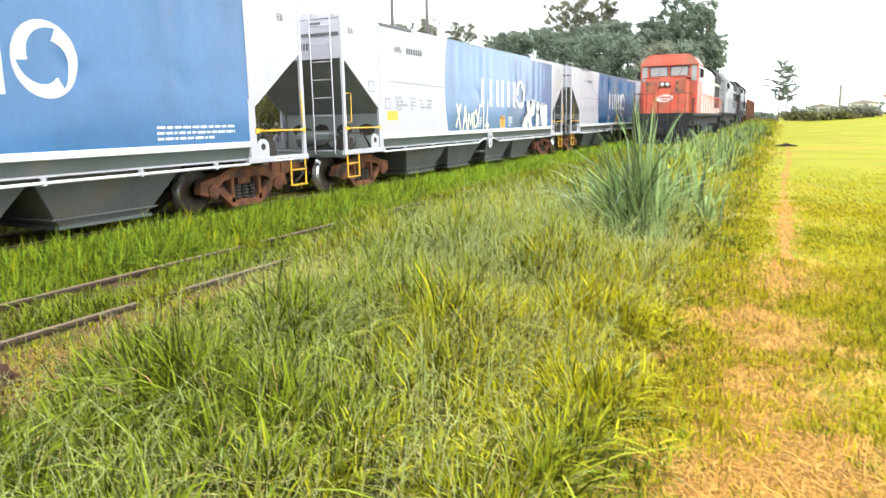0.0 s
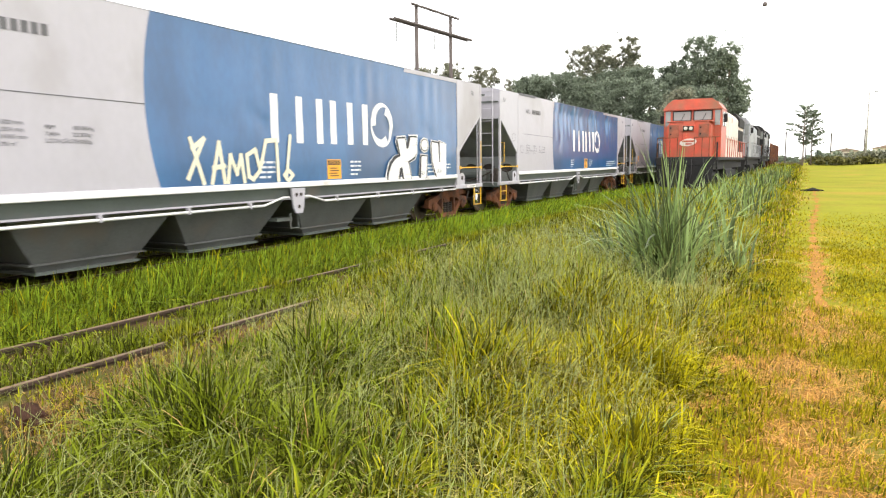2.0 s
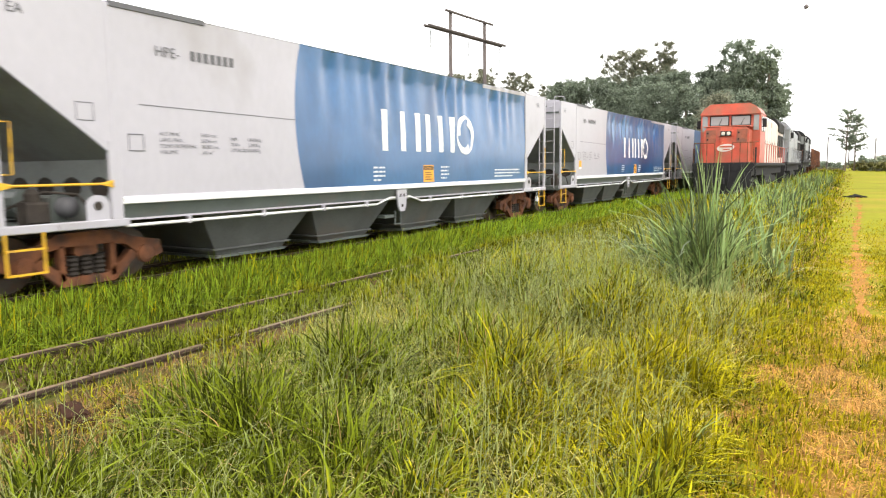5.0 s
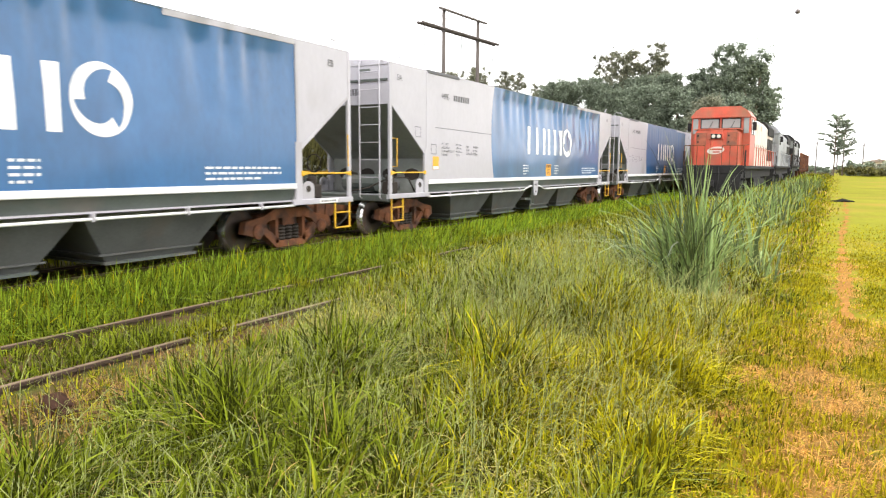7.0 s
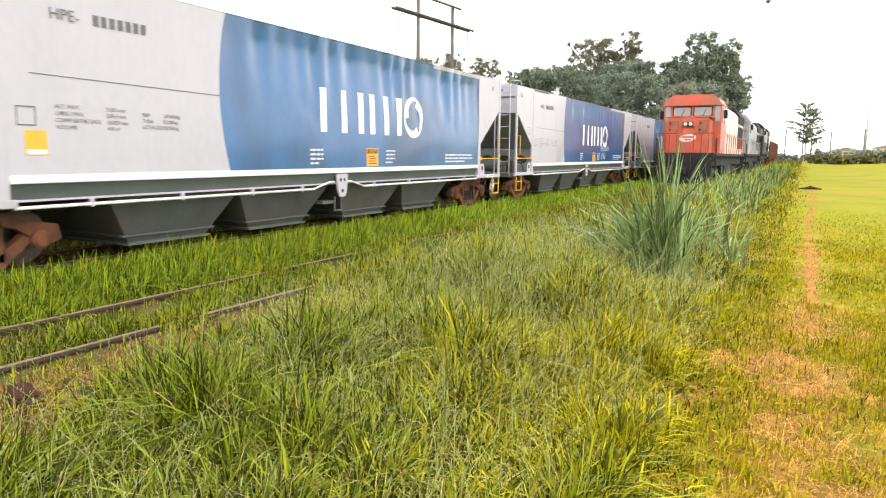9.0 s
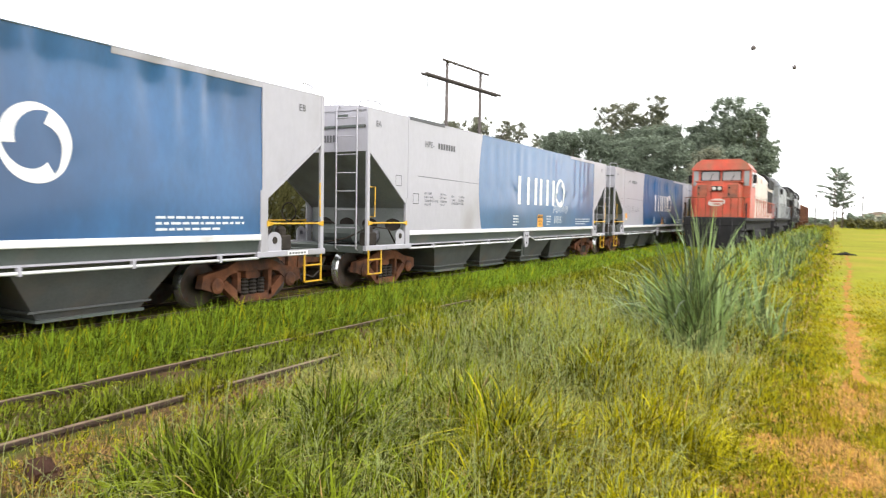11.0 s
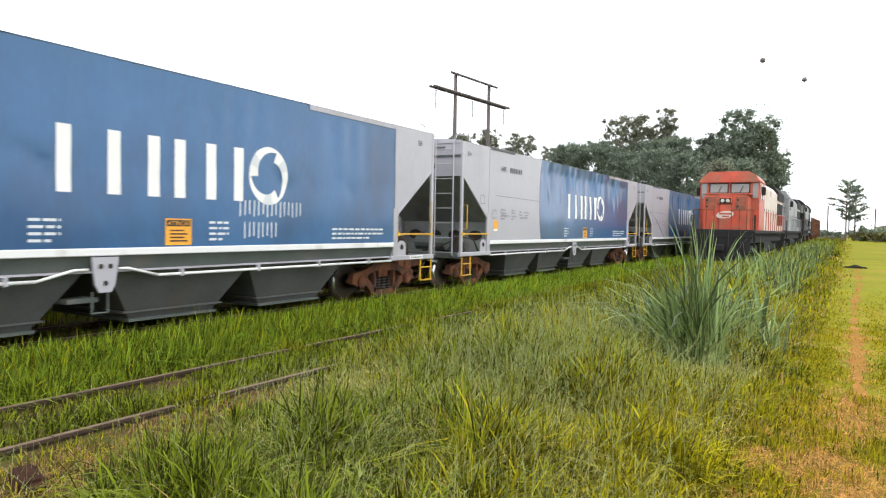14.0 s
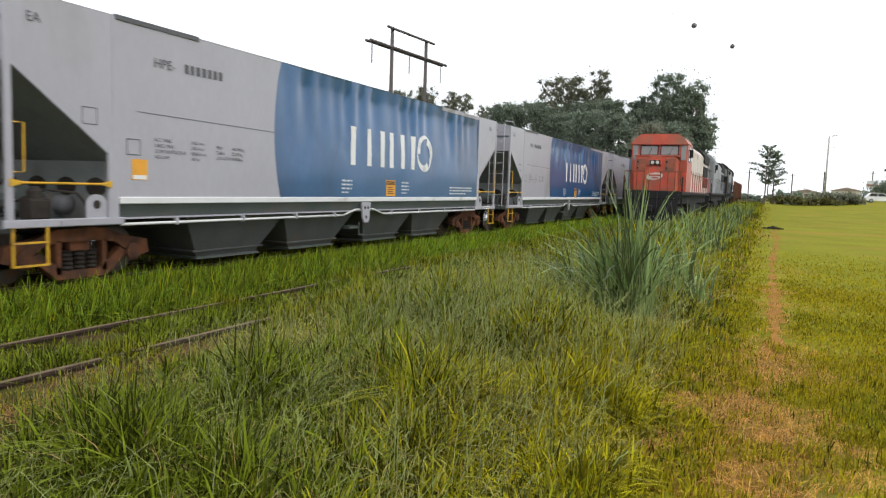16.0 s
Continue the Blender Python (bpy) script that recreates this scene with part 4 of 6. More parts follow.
# ---- locomotives ----
def locomotive(name_label, cab_mat, hood_mat, roof_mat, plain=False):
    w = thing("locomotive", name_label, "locomotive", "standing locomotives")
    deck, roof, L = 1.83, 5.0, 19.5
    s = Shape().box(-1.5, 1.5, 0.3, L, deck - 0.18, deck, 0.02)
    part("walkway", s, LOCO_DARK, w)
    s = Shape().box(-1.25, 1.25, 0.6, L - 0.3, 1.15, deck - 0.18)
    s.box(-1.3, 1.3, 7.6, 12.2, 0.5, 1.2, 0.15)
    part("underframe", s, LOCO_DARK, w, "dark frame and fuel tank")
    s = Shape().box(-1.45, 1.45, 0.2, 0.36, 1.4, deck + 0.02, 0.03)
    part("end_plate", s, LOCO_DARK, w)
    s = Shape().prism([(-1.4, 1.4), (1.4, 1.4), (1.3, 0.3), (0.2, 0.22), (-0.2, 0.22), (-1.3, 0.3)], 1, 0.12, 0.28)
    part("pilot", s, LOCO_DARK, w, "black pilot plate")
    s = Shape().box(-0.12, 0.12, -0.4, 0.2, 0.8, 1.02, 0.03).box(-0.2, 0.2, -0.62, -0.35, 0.74, 1.08, 0.05)
    part("coupler", s, LOCO_DARK, w)
    # nose
    s = Shape().prism([(-1.1, deck), (1.1, deck), (1.1, 3.5), (0.95, 3.72), (-0.95, 3.72), (-1.1, 3.5)], 1, 1.15, 2.4)
    nose = part("short_hood", s, cab_mat, w)
    s = Shape().box(-0.3, 0.3, 1.08, 1.16, deck, 3.7, 0.03)
    part("nose_door", s, cab_mat, nose)
    s = Shape().box(-0.34, 0.34, 1.02, 1.1, 3.17, 3.53, 0.05)
    part("headlight_box", s, cab_mat, nose)
    part("headlight_plate", Shape().box(-0.27, 0.27, 1.008, 1.022, 3.22, 3.48), LOCO_DARK, nose)
    part("nose_ledge", Shape().box(-1.14, 1.14, 1.1, 2.42, 3.7, 3.755, 0.02), cab_mat, nose)
    for x0, x1 in ((-1.02, -0.5), (0.5, 1.02)):
        g = part("sand_hatch", Shape().box(x0, x1, 1.125, 1.155, 2.9, 3.55, 0.02), LOCO_STAIN if cab_mat is LOCO_RED else cab_mat, nose, "grimy hatch cover on the nose")
        part("hinge", Shape().box(x0 + 0.06, x0 + 0.14, 1.1, 1.13, 3.02, 3.1).box(x0 + 0.06, x0 + 0.14, 1.1, 1.13, 3.35, 3.43), LOCO_DARK, g)
    for x in (-0.75, 0.32, 0.9):
        part("hose", Shape().tube([(x, 0.18, 1.75), (x + 0.04, 0.02, 1.45), (x + 0.02, 0.0, 0.95), (x - 0.06, 0.1, 0.6)], 0.03, 6), RUBBER, w, "hanging rubber brake hose")
    for x in (-0.6, 0.5):
        part("wiper", Shape().tube([(x, 2.34, 3.78), (x + 0.2, 2.34, 4.2)], 0.014, 5), LOCO_DARK, w)
    for x in (-0.13, 0.13):
        part("headlight", Shape().lathe([(0, 0.095), (-0.03, 0.095), (-0.04, 0.07)], 1, (x, 1.006, 3.35), 16), LENS, nose, "round headlight lens")
    ring = [(0.42 * math.cos(a) + 0.1 * math.sin(a), 2.62 + 0.2 * math.sin(a)) for a in [2 * math.pi * i / 20 for i in range(20)]]
    part("nose_badge", Shape().prism(ring, 1, 1.06, 1.075), LOCO_PALE, nose, "faded white oval badge")
    part("badge_bar", Shape().box(-0.3, 0.3, 1.05, 1.06, 2.63, 2.72).box(-0.14, 0.2, 1.05, 1.06, 2.5, 2.57), cab_mat, nose)
    # cab
    s = Shape().prism([(-1.5, deck), (1.5, deck), (1.5, 4.4), (1.24, 4.75), (0.95, roof - 0.07), (-0.95, roof - 0.07), (-1.24, 4.75), (-1.5, 4.4)], 1, 2.4, 4.9)
    cab = part("cab", s, cab_mat, w)
    s = Shape().prism([(-1.48, 4.4), (1.48, 4.4), (1.53, 4.43), (1.28, 4.78), (0.98, roof - 0.03), (-0.98, roof - 0.03), (-1.28, 4.78), (-1.53, 4.43)], 1, 2.22, 5.0)
    part("cab_roof", s, cab_mat, cab)
    for x0, x1 in ((-0.98, -0.1), (0.1, 0.98)):
        win = part("windscreen", Shape().box(x0, x1, 2.37, 2.41, 3.84, 4.32, 0.02), GLASS, cab, "windscreen with the pale sky reflection put into its colour")
        part("window_frame", Shape().box(x0 - 0.05, x1 + 0.05, 2.375, 2.405, 3.76, 3.84).box(x0 - 0.05, x1 + 0.05, 2.36, 2.405, 4.32, 4.36).box(x0 - 0.05, x0, 2.36, 2.405, 3.84, 4.32).box(x1, x1 + 0.05, 2.36, 2.405, 3.84, 4.32), LOCO_DARK, win)
    for x0, x1 in ((-1.42, -1.15), (1.15, 1.42)):
        part("front_side_window", Shape().box(x0, x1, 2.36, 2.41, 3.55, 4.35, 0.02), GLASS, cab)
    for sx in (1, -1):
        win = part("side_window", Shape().box(min(sx * 1.48, sx * 1.53), max(sx * 1.48, sx * 1.53), 2.9, 4.3, 3.5, 4.3, 0.02), GLASS, cab)
        part("window_post", Shape().box(min(sx * 1.53, sx * 1.545), max(sx * 1.53, sx * 1.545), 3.57, 3.63, 3.5, 4.3), LOCO_DARK, win)
        mir = part("mirror", Shape().box(sx * 1.66 - 0.1, sx * 1.66 + 0.1, 2.7, 2.74, 3.7, 4.15, 0.02), LOCO_DARK, cab)
        part("mirror_arm", Shape().tube([(sx * 1.5, 2.75, 4.1), (sx * 1.66, 2.72, 4.05)], 0.015, 6), LOCO_DARK, mir)
    # long hood with grilles
    s = Shape().prism([(-1.36, deck), (1.36, deck), (1.36, 4.3), (1.1, 4.62), (-1.1, 4.62), (-1.36, 4.3)], 1, 4.9, L - 0.9)
    hood = part("long_hood", s, hood_mat, w)
    s = Shape().prism([(-1.44, 3.9), (1.44, 3.9), (1.44, 4.45), (1.15, 4.82), (-1.15, 4.82), (-1.44, 4.45)], 1, 14.2, L - 1.0)
    part("radiator_housing", s, roof_mat, hood)
    s = Shape().box(-0.6, 0.6, 5.6, 8.6, 4.68, 4.95, 0.08).lathe([(0, 0.3), (0.3, 0.28)], 2, (0, 10.2, 4.66), 16)
    s.box(-0.5, 0.5, 11.2, 13.4, 4.66, 4.86, 0.06)
    part("roof_equipment", s, roof_mat, hood, "dark fans and exhaust on the roof")
    for sx in (1, -1):
        for k in range(8):
            y = 5.3 + k * 1.1
            d = part("hood_door", Shape().box(min(sx * 1.36, sx * 1.385), max(sx * 1.36, sx * 1.385), y, y + 1.0, 2.15, 3.95, 0.01), hood_mat, hood)
            part("door_latch", Shape().box(min(sx * 1.385, sx * 1.4), max(sx * 1.385, sx * 1.4), y + 0.85, y + 0.9, 2.9, 3.1), LOCO_DARK, d)
        for k in range(3):
            g = part("side_grille", Shape().box(min(sx * 1.365, sx * 1.39), max(sx * 1.365, sx * 1.39), 14.3 + k * 1.4, 15.5 + k * 1.4, 2.2, 3.7), LOCO_DARK, hood)
        # handrails
        s = Shape().tube([(sx * 1.46, 5.0, 2.9), (sx * 1.46, L - 0.3, 2.9)], 0.022, 6)
        rail = part("handrail", s, cab_mat, w)
        for k in range(11):
            y = 5.1 + k * 1.38
            part("stanchion", Shape().tube([(sx * 1.46, y, deck), (sx * 1.46, y, 2.9)], 0.026, 6), cab_mat, rail)
        s = Shape()
        for x in (0.42, 0.8, 1.15, 1.44):
            s.tube([(sx * x, 0.32, deck), (sx * x, 0.32, 2.85)], 0.02, 6)
        s.tube([(sx * 0.42, 0.32, 2.85), (sx * 1.44, 0.32, 2.85), (sx * 1.46, 2.3, 2.95)], 0.02, 6)
        part("front_railing", s, RUST, w, "thin grimy front railing")
        s = Shape()
        for z in (0.45, 0.8, 1.15, 1.5):
            s.box(min(sx * 1.1, sx * 1.52), max(sx * 1.1, sx * 1.52), 0.5, 0.85, z, z + 0.04)
        s.box(sx * 1.5 - 0.02, sx * 1.5 + 0.02, 0.48, 0.52, 0.4, 2.6).box(sx * 1.5 - 0.02, sx * 1.5 + 0.02, 0.85, 0.89, 0.4, 2.6)
        part("corner_steps", s, LOCO_DARK, w)
        part("ditch_light", Shape().lathe([(0, 0.07), (-0.05, 0.07), (-0.06, 0.05)], 1, (sx * 0.95, 0.2, 1.3), 14), LENS, w, "round lamp on the end plate")
    # bogies
    for cy in (4.2, 15.2):
        b = Shape()
        for sx in (1, -1):
            b.box(min(sx * 0.85, sx * 1.05), max(sx * 0.85, sx * 1.05), cy - 2.2, cy + 2.2, 0.55, 1.0, 0.06)
        bog = part("bogie", b, LOCO_DARK, w)
        for d in (-1.7, 0, 1.7):
            for sx in (1, -1):
                part("loco_wheel", Shape().lathe([(sx * 0.6, 0.4), (sx * 0.56, 0.49), (sx * 0.46, 0.5), (sx * 0.46, 0.1), (sx * 0.6, 0.1)], 0, (0, cy + d, 0.5 + RAIL_Z), 24), WHEEL, bog)
    return w


LOCO_Y, SMALL = 31.2, Matrix.Scale(0.955, 4)
loco_red = locomotive("faded red locomotive with white hood standing on weedy track", LOCO_RED, LOCO_PALE, LOCO_DARK)
loco_red.matrix_basis = pose(0.0, LOCO_Y, 0.005) @ SMALL
loco_grey = locomotive("grey and black locomotive coupled behind the red one", LOCO_GREY, LOCO_GREY, LOCO_DARK)
loco_grey.matrix_basis = pose(0.0, LOCO_Y + 19.7, 0.06) @ SMALL
loco_dark = locomotive("dark grimy locomotive at the far end", LOCO_DARK, LOCO_GREY, LOCO_DARK)
loco_dark.matrix_basis = pose(0.0, LOCO_Y + 39.4, 0.24) @ SMALL


# ---- power line, lamp post, far things ----
def power_frame():
    w = thing("power_pole", "weathered H-frame wooden power pole with two crossarms", "power pole")
    a, b = (-23.0, 45.0), (-22.6, 50.3)
    for x, y in (a, b):
        part("pole", Shape().tube([(x, y, 0), (x, y, 14.3)], 0.2, 10, 0.14), POLE_WOOD, w, "", True)
    dx, dy = (b[0] - a[0]), (b[1] - a[1])

    def on(u, z, off=0.2):
        return (a[0] + dx * u + off, a[1] + dy * u, z)
    part("crossarm", Shape().tube([on(-0.18, 14.15), on(1.2, 14.15)], 0.1, 6), POLE_WOOD, w)
    part("crossarm", Shape().tube([on(-0.62, 12.65), on(1.62, 12.65)], 0.11, 6), POLE_WOOD, w)
    part("crossarm", Shape().tube([on(-0.62, 12.65, -0.2), on(1.62, 12.65, -0.2)], 0.11, 6), POLE_WOOD, w)
    for u in (-0.52, 0.5, 1.5):
        discs = [(0.06 * k, 0.075 if k % 2 else 0.03) for k in range(25)]
        s = Shape().lathe(discs, 2, on(u, 11.0, 0), 8)
        part("insulator_string", s, INSULATOR, w, "thin hanging insulator string")
    return w


power_frame()


def cable(p, q):
    s = Shape()
    n = 20
    pts = []
    for i in range(n + 1):
        u = i / n
        pts.append((p[0] + (q[0] - p[0]) * u, p[1] + (q[1] - p[1]) * u, p[2] + (q[2] - p[2]) * u))
    s.tube(pts, 0.006, 4)
    return s


w = thing("marker_cable", "thin overhead cable with round marker balls", "cable")
part("cable", cable((-25.9, -20, 18), (49.7, 260, 18)), WIRE, w)
for x, y in ((-2.27, 67.6), (0.70, 78.6)):
    part("marker_ball", Shape().lathe([(-0.26, 0.02), (-0.24, 0.1), (-0.15, 0.21), (0, 0.26), (0.15, 0.21), (0.24, 0.1), (0.26, 0.02)], 2, (x, y, 18), 16), BALL, w, "dark round aerial marker ball", True)


for x, y in ((-25.9, -20), (49.7, 260)):
    part("cable_mast", Shape().tube([(x, y, ground_z(x, y) - 0.05), (x, y, 18.2)], 0.2, 8, 0.12), CONCRETE, w)


def street_lamp(x, y, h):
    w = thing("street_lamp", "tall grey concrete street lamp post", "street lamp")
    z = ground_z(x, y)
    part("post", Shape().tube([(x, y, z - 0.05), (x, y, h)], 0.17, 10, 0.11), CONCRETE, w, "", True)
    part("arm", Shape().tube([(x - 0.1, y, h - 0.1), (x + 0.4, y, h), (x + 0.7, y, h + 0.05)], 0.05, 6), CONCRETE, w)
    part("arm", Shape().tube([(x - 0.2, y, h - 1.9), (x + 1.1, y, h - 1.9)], 0.05, 6), CONCRETE, w)
    part("lamp_head", Shape().box(x + 0.5, x + 1.2, y - 0.12, y + 0.12, h - 0.02, h + 0.12, 0.04), LOCO_GREY, w)
    return w


street_lamp(13.75, 125, 11.9)
for x, y, h in ((9.5, 150, 6.5), (16.0, 165, 7.5), (25.5, 170, 8.0), (1.6, 150, 7.0), (5.2, 160, 7.4)):
    w = thing("utility_pole", "thin far-off utility pole", "pole", "far utility poles")
    z = ground_z(x, y)
    part("post", Shape().tube([(x, y, z - 0.05), (x, y, h)], 0.12, 8), POLE_WOOD, w)
    part("crossarm", Shape().box(x - 0.7, x + 0.7, y - 0.05, y + 0.05, h - 0.5, h - 0.4), POLE_WOOD, w)


def house(x, y, wide, deep, h, rise, roof_mat=ROOF_TILE):
    w = thing("house", "small far plastered house with tiled roof", "house", "far houses")
    z = ground_z(x, y)
    wall = part("wall", Shape().box(x - wide / 2, x + wide / 2, y, y + deep, z - 0.1, z + h), PLASTER, w)
    part("roof", Shape().prism([(x - wide / 2 - 0.4, z + h), (x + wide / 2 + 0.4, z + h), (x + wide / 2 + 0.4, z + h + 0.15), (x, z + h + rise), (x - wide / 2 - 0.4, z + h + 0.15)], 1, y - 0.4, y + deep + 0.4), roof_mat, w)
    for k in range(max(2, int(wide / 3))):
        xx = x - wide / 2 + (k + 0.5) * wide / max(2, int(wide / 3))
        win = part("window", Shape().box(xx - 0.55, xx + 0.55, y - 0.03, y + 0.05, z + 1.0, z + 2.1), GLASS, w)
        part("sill", Shape().box(xx - 0.65, xx + 0.65, y - 0.1, y, z + 0.92, z + 1.0), PLASTER, win)
    part("door", Shape().box(x - 0.45, x + 0.45, y - 0.04, y + 0.05, z, z + 2.05), POLE_WOOD, w)


for args in ((17, 262, 9, 7, 2.6, 1.2), (28, 250, 8, 6, 2.7, 1.2), (42, 262, 11, 8, 3.0, 1.4), (57, 250, 13, 8, 3.6, 1.3), (74, 255, 11, 8, 3.0, 1.4)):
    house(*args)
w = thing("roadside_sign", "white and red roadside sign board on posts", "sign")
z = ground_z(23, 140)
part("board", Shape().box(21.2, 23.0, 140, 140.1, z + 2.3, z + 3.8), WAGON_WHITE, w)
part("board_band", Shape().box(21.3, 22.9, 139.98, 139.996, z + 2.8, z + 3.1), LOCO_RED, w)
for x in (21.4, 22.8):
    part("post", Shape().tube([(x, 140.15, z - 0.05), (x, 140.15, z + 3.8)], 0.06, 6), CONCRETE, w)
w = thing("yellow_kiosk", "yellow roadside kiosk with flat dark roof", "kiosk")
z = ground_z(26, 132)
part("wall", Shape().box(24.2, 28.0, 132, 135, z, z + 3.0), SIGN_YELLOW, w)
part("canopy", Shape().box(23.2, 29.0, 130.5, 136, z + 5.1, z + 5.5, 0.1), LOCO_DARK, w)
for x in (23.6, 28.6):
    part("post", Shape().tube([(x, 131, z - 0.05), (x, 131, z + 5.1)], 0.1, 8), LOCO_DARK, w)


def car(x, y, rz):
    w = thing("car", "white hatchback car parked by the field", "car")
    w.matrix_basis = pose(x, y, ground_z(x, y) + 0.02, 0, 0, rz)
    s = Shape().prism([(-1.95, 0.3), (1.95, 0.3), (2.0, 0.6), (1.9, 0.85), (1.0, 0.95), (-1.9, 0.95), (-2.0, 0.7)], 1, -0.82, 0.82)
    part("body", s, CAR_WHITE, w)
    s = Shape().prism([(1.0, 0.95), (0.4, 1.45), (-1.4, 1.48), (-1.85, 0.95)], 1, -0.72, 0.72)
    part("cabin", s, CAR_WHITE, w)
    for y0 in (-0.735, 0.735):
        part("side_window", Shape().prism([(0.85, 0.98), (0.36, 1.38), (-0.35, 1.4), (-0.35, 0.98)], 1, y0 - 0.006, y0 + 0.006), RUBBER, w)
        part("side_window", Shape().prism([(-0.45, 0.98), (-0.45, 1.4), (-1.3, 1.4), (-1.6, 0.98)], 1, y0 - 0.006, y0 + 0.006), RUBBER, w)
        for x0 in (-1.25, 1.25):
            wh = part("wheel", Shape().lathe([(-0.1, 0.24), (-0.1, 0.3), (0.1, 0.3), (0.1, 0.24)], 1, (x0, y0, 0.3), 18), RUBBER, w)
            part("rim", Shape().lathe([(-0.105, 0.2), (0.105, 0.2)], 1, (x0, y0, 0.3), 14), LOCO_GREY, wh)


car(20.9, 120, 4)


def stake_wagon(y0):
    w = thing("flat_wagon", "empty flat wagon with upright stakes standing far off", "flat wagon")
    part("deck", Shape().box(-1.3, 1.3, y0, y0 + 14, 1.35, 1.6, 0.03), LOCO_DARK, w)
    for k in range(9):
        for x in (-1.28, 1.28):
            part("stake", Shape().box(x - 0.06, x + 0.06, y0 + 0.3 + k * 1.65, y0 + 0.45 + k * 1.65, 1.2, 3.6), RUST, w)
    for cy in (2.2, 11.8):
        part("bogie", Shape().box(-1.0, 1.0, y0 + cy - 1.1, y0 + cy + 1.1, 0.6, 1.3, 0.1).box(-0.6, 0.6, y0 + cy - 1.2, y0 + cy - 0.6, 0.5, 0.9, 0.1).box(-0.6, 0.6, y0 + cy + 0.6, y0 + cy + 1.2, 0.5, 0.9, 0.1), RUST, w)


stake_wagon(91.5)
stake_wagon(106.5)


# ---- trees and bushes ----
def leaves(centres, radii, count, size, flat=0.8):
    """Small leaf cards scattered in clumps."""
    vs = []
    n = len(centres)
    pick = rng.integers(0, n, count)
    d = rng.normal(size=(count, 3))
    d /= np.linalg.norm(d, axis=1)[:, None]
    r = radii[pick] * np.abs(rng.normal(0, 0.55, count)) * np.where(rng.uniform(0, 1, count) < 0.35, 1.9, 1.0)
    c = centres[pick] + d * r[:, None] * np.array([1, 1, flat])
    u = rng.normal(size=(count, 3))
    u /= np.linalg.norm(u, axis=1)[:, None]
    v = np.cross(u, rng.normal(size=(count, 3)))
    v /= np.linalg.norm(v, axis=1)[:, None]
    sz = size * rng.uniform(0.6, 1.4, count)[:, None]
    u, v = u * sz, v * sz * 0.55
    verts = np.stack([c - u, c + v, c + u, c - v], 1).reshape(-1, 3)
    return verts, np.arange(count * 4).reshape(-1, 4)


def tree(name, label, x, y, h, spread, clumps, count, leaf_mat, bare=0.35, size=0.3, group="trees behind the railway", lobes=5):
    w = thing(name, label, "tree", group)
    z = ground_z(x, y)
    s = Shape().tube([(x, y, z - 0.1), (x + 0.2, y, h * 0.3), (x - 0.1, y, h * 0.6), (x + 0.1, y, h * 0.85)], h * 0.03, 8, h * 0.008)
    part("trunk", s, BARK, w, "", True)
    lob = np.stack([x + rng.uniform(-0.55, 0.55, lobes) * spread, y + rng.uniform(-0.4, 0.4, lobes) * spread, z + h * rng.uniform(bare + 0.12, 0.86, lobes)], 1)
    lob[0] = (x + rng.uniform(-0.1, 0.1) * spread, y, z + h * 0.88)
    for k in range(lobes):
        a = z + h * rng.uniform(0.25, 0.5)
        part("limb", Shape().tube([(x, y, a), tuple((np.array([x, y, a]) + lob[k]) / 2 + np.array([0, 0, -0.3])), tuple(lob[k])], h * 0.012, 6, 0.03), BARK, w, "", True)
    clumps = int(clumps * 1.6)
    owner = rng.integers(0, lobes, clumps)
    cen = lob[owner] + np.clip(rng.normal(size=(clumps, 3)), -1.5, 1.5) * np.array([spread * 0.2, spread * 0.2, h * 0.07])
    cen[:, 2] = np.minimum(cen[:, 2], z + h * 0.96)
    vs, fs = leaves(cen, rng.uniform(0.3, 0.95, clumps) * spread * 0.13 + 0.22, int(count * 4.2), size * 0.42)
    ob = new("crown", soup("crown", vs, fs, leaf_mat, smooth=False))
    ob.parent = w
    return w


for args in ((-54.5, 102, 17.8, 5.0, 120, 5200, LEAF_OLIVE, 0.35, 0.3), (-49.5, 102, 18.4, 5.0, 120, 5200, LEAF_OLIVE, 0.35, 0.3), (-44.5, 104, 17.6, 4.4, 100, 4600, LEAF_OLIVE, 0.4, 0.28), (-37, 100, 14.8, 3.0, 50, 1900, LEAF_OLIVE, 0.5, 0.26), (-32.5, 98, 14.2, 2.8, 46, 1700, LEAF_OLIVE, 0.5, 0.26)):
    tree("tree", "far olive-green tree behind the train", *args)
for args in ((-26.6, 81, 12.4, 4.4, 170, 9500, LEAF_DARK, 0.12, 0.28), (-22.8, 82, 12.9, 4.2, 170, 9500, LEAF_DARK, 0.12, 0.28), (-18.6, 79, 10.6, 4.5, 170, 9500, LEAF_DARK, 0.1, 0.28),
             (-14.4, 76, 10.6, 4.5, 180, 10500, LEAF_DARK, 0.1, 0.28), (-10.2, 74, 9.8, 4.4, 190, 10500, LEAF_DARK, 0.05, 0.28), (-12.4, 80, 12.4, 4.4, 190, 10500, LEAF_DARK, 0.1, 0.28), (-17.0, 84, 12.6, 4.6, 190, 10500, LEAF_DARK, 0.1, 0.28), (-21.0, 84, 12.2, 4.6, 190, 10500, LEAF_DARK, 0.1, 0.28), (-24.2, 80, 12.2, 3.8, 150, 8000, LEAF_DARK, 0.1, 0.28), (-21.4, 79, 11.6, 3.8, 150, 8000, LEAF_DARK, 0.1, 0.28), (-5.8, 73, 9.0, 3.8, 150, 9000, LEAF_DARK, 0.05, 0.28)):
    tree("tree", "dense dark green tree behind the locomotives", *args)
tree("tree", "rounded olive-green tree close behind the locomotive", -5.2, 66, 8.1, 3.6, 160, 9000, LEAF_OLIVE, 0.15, 0.24)
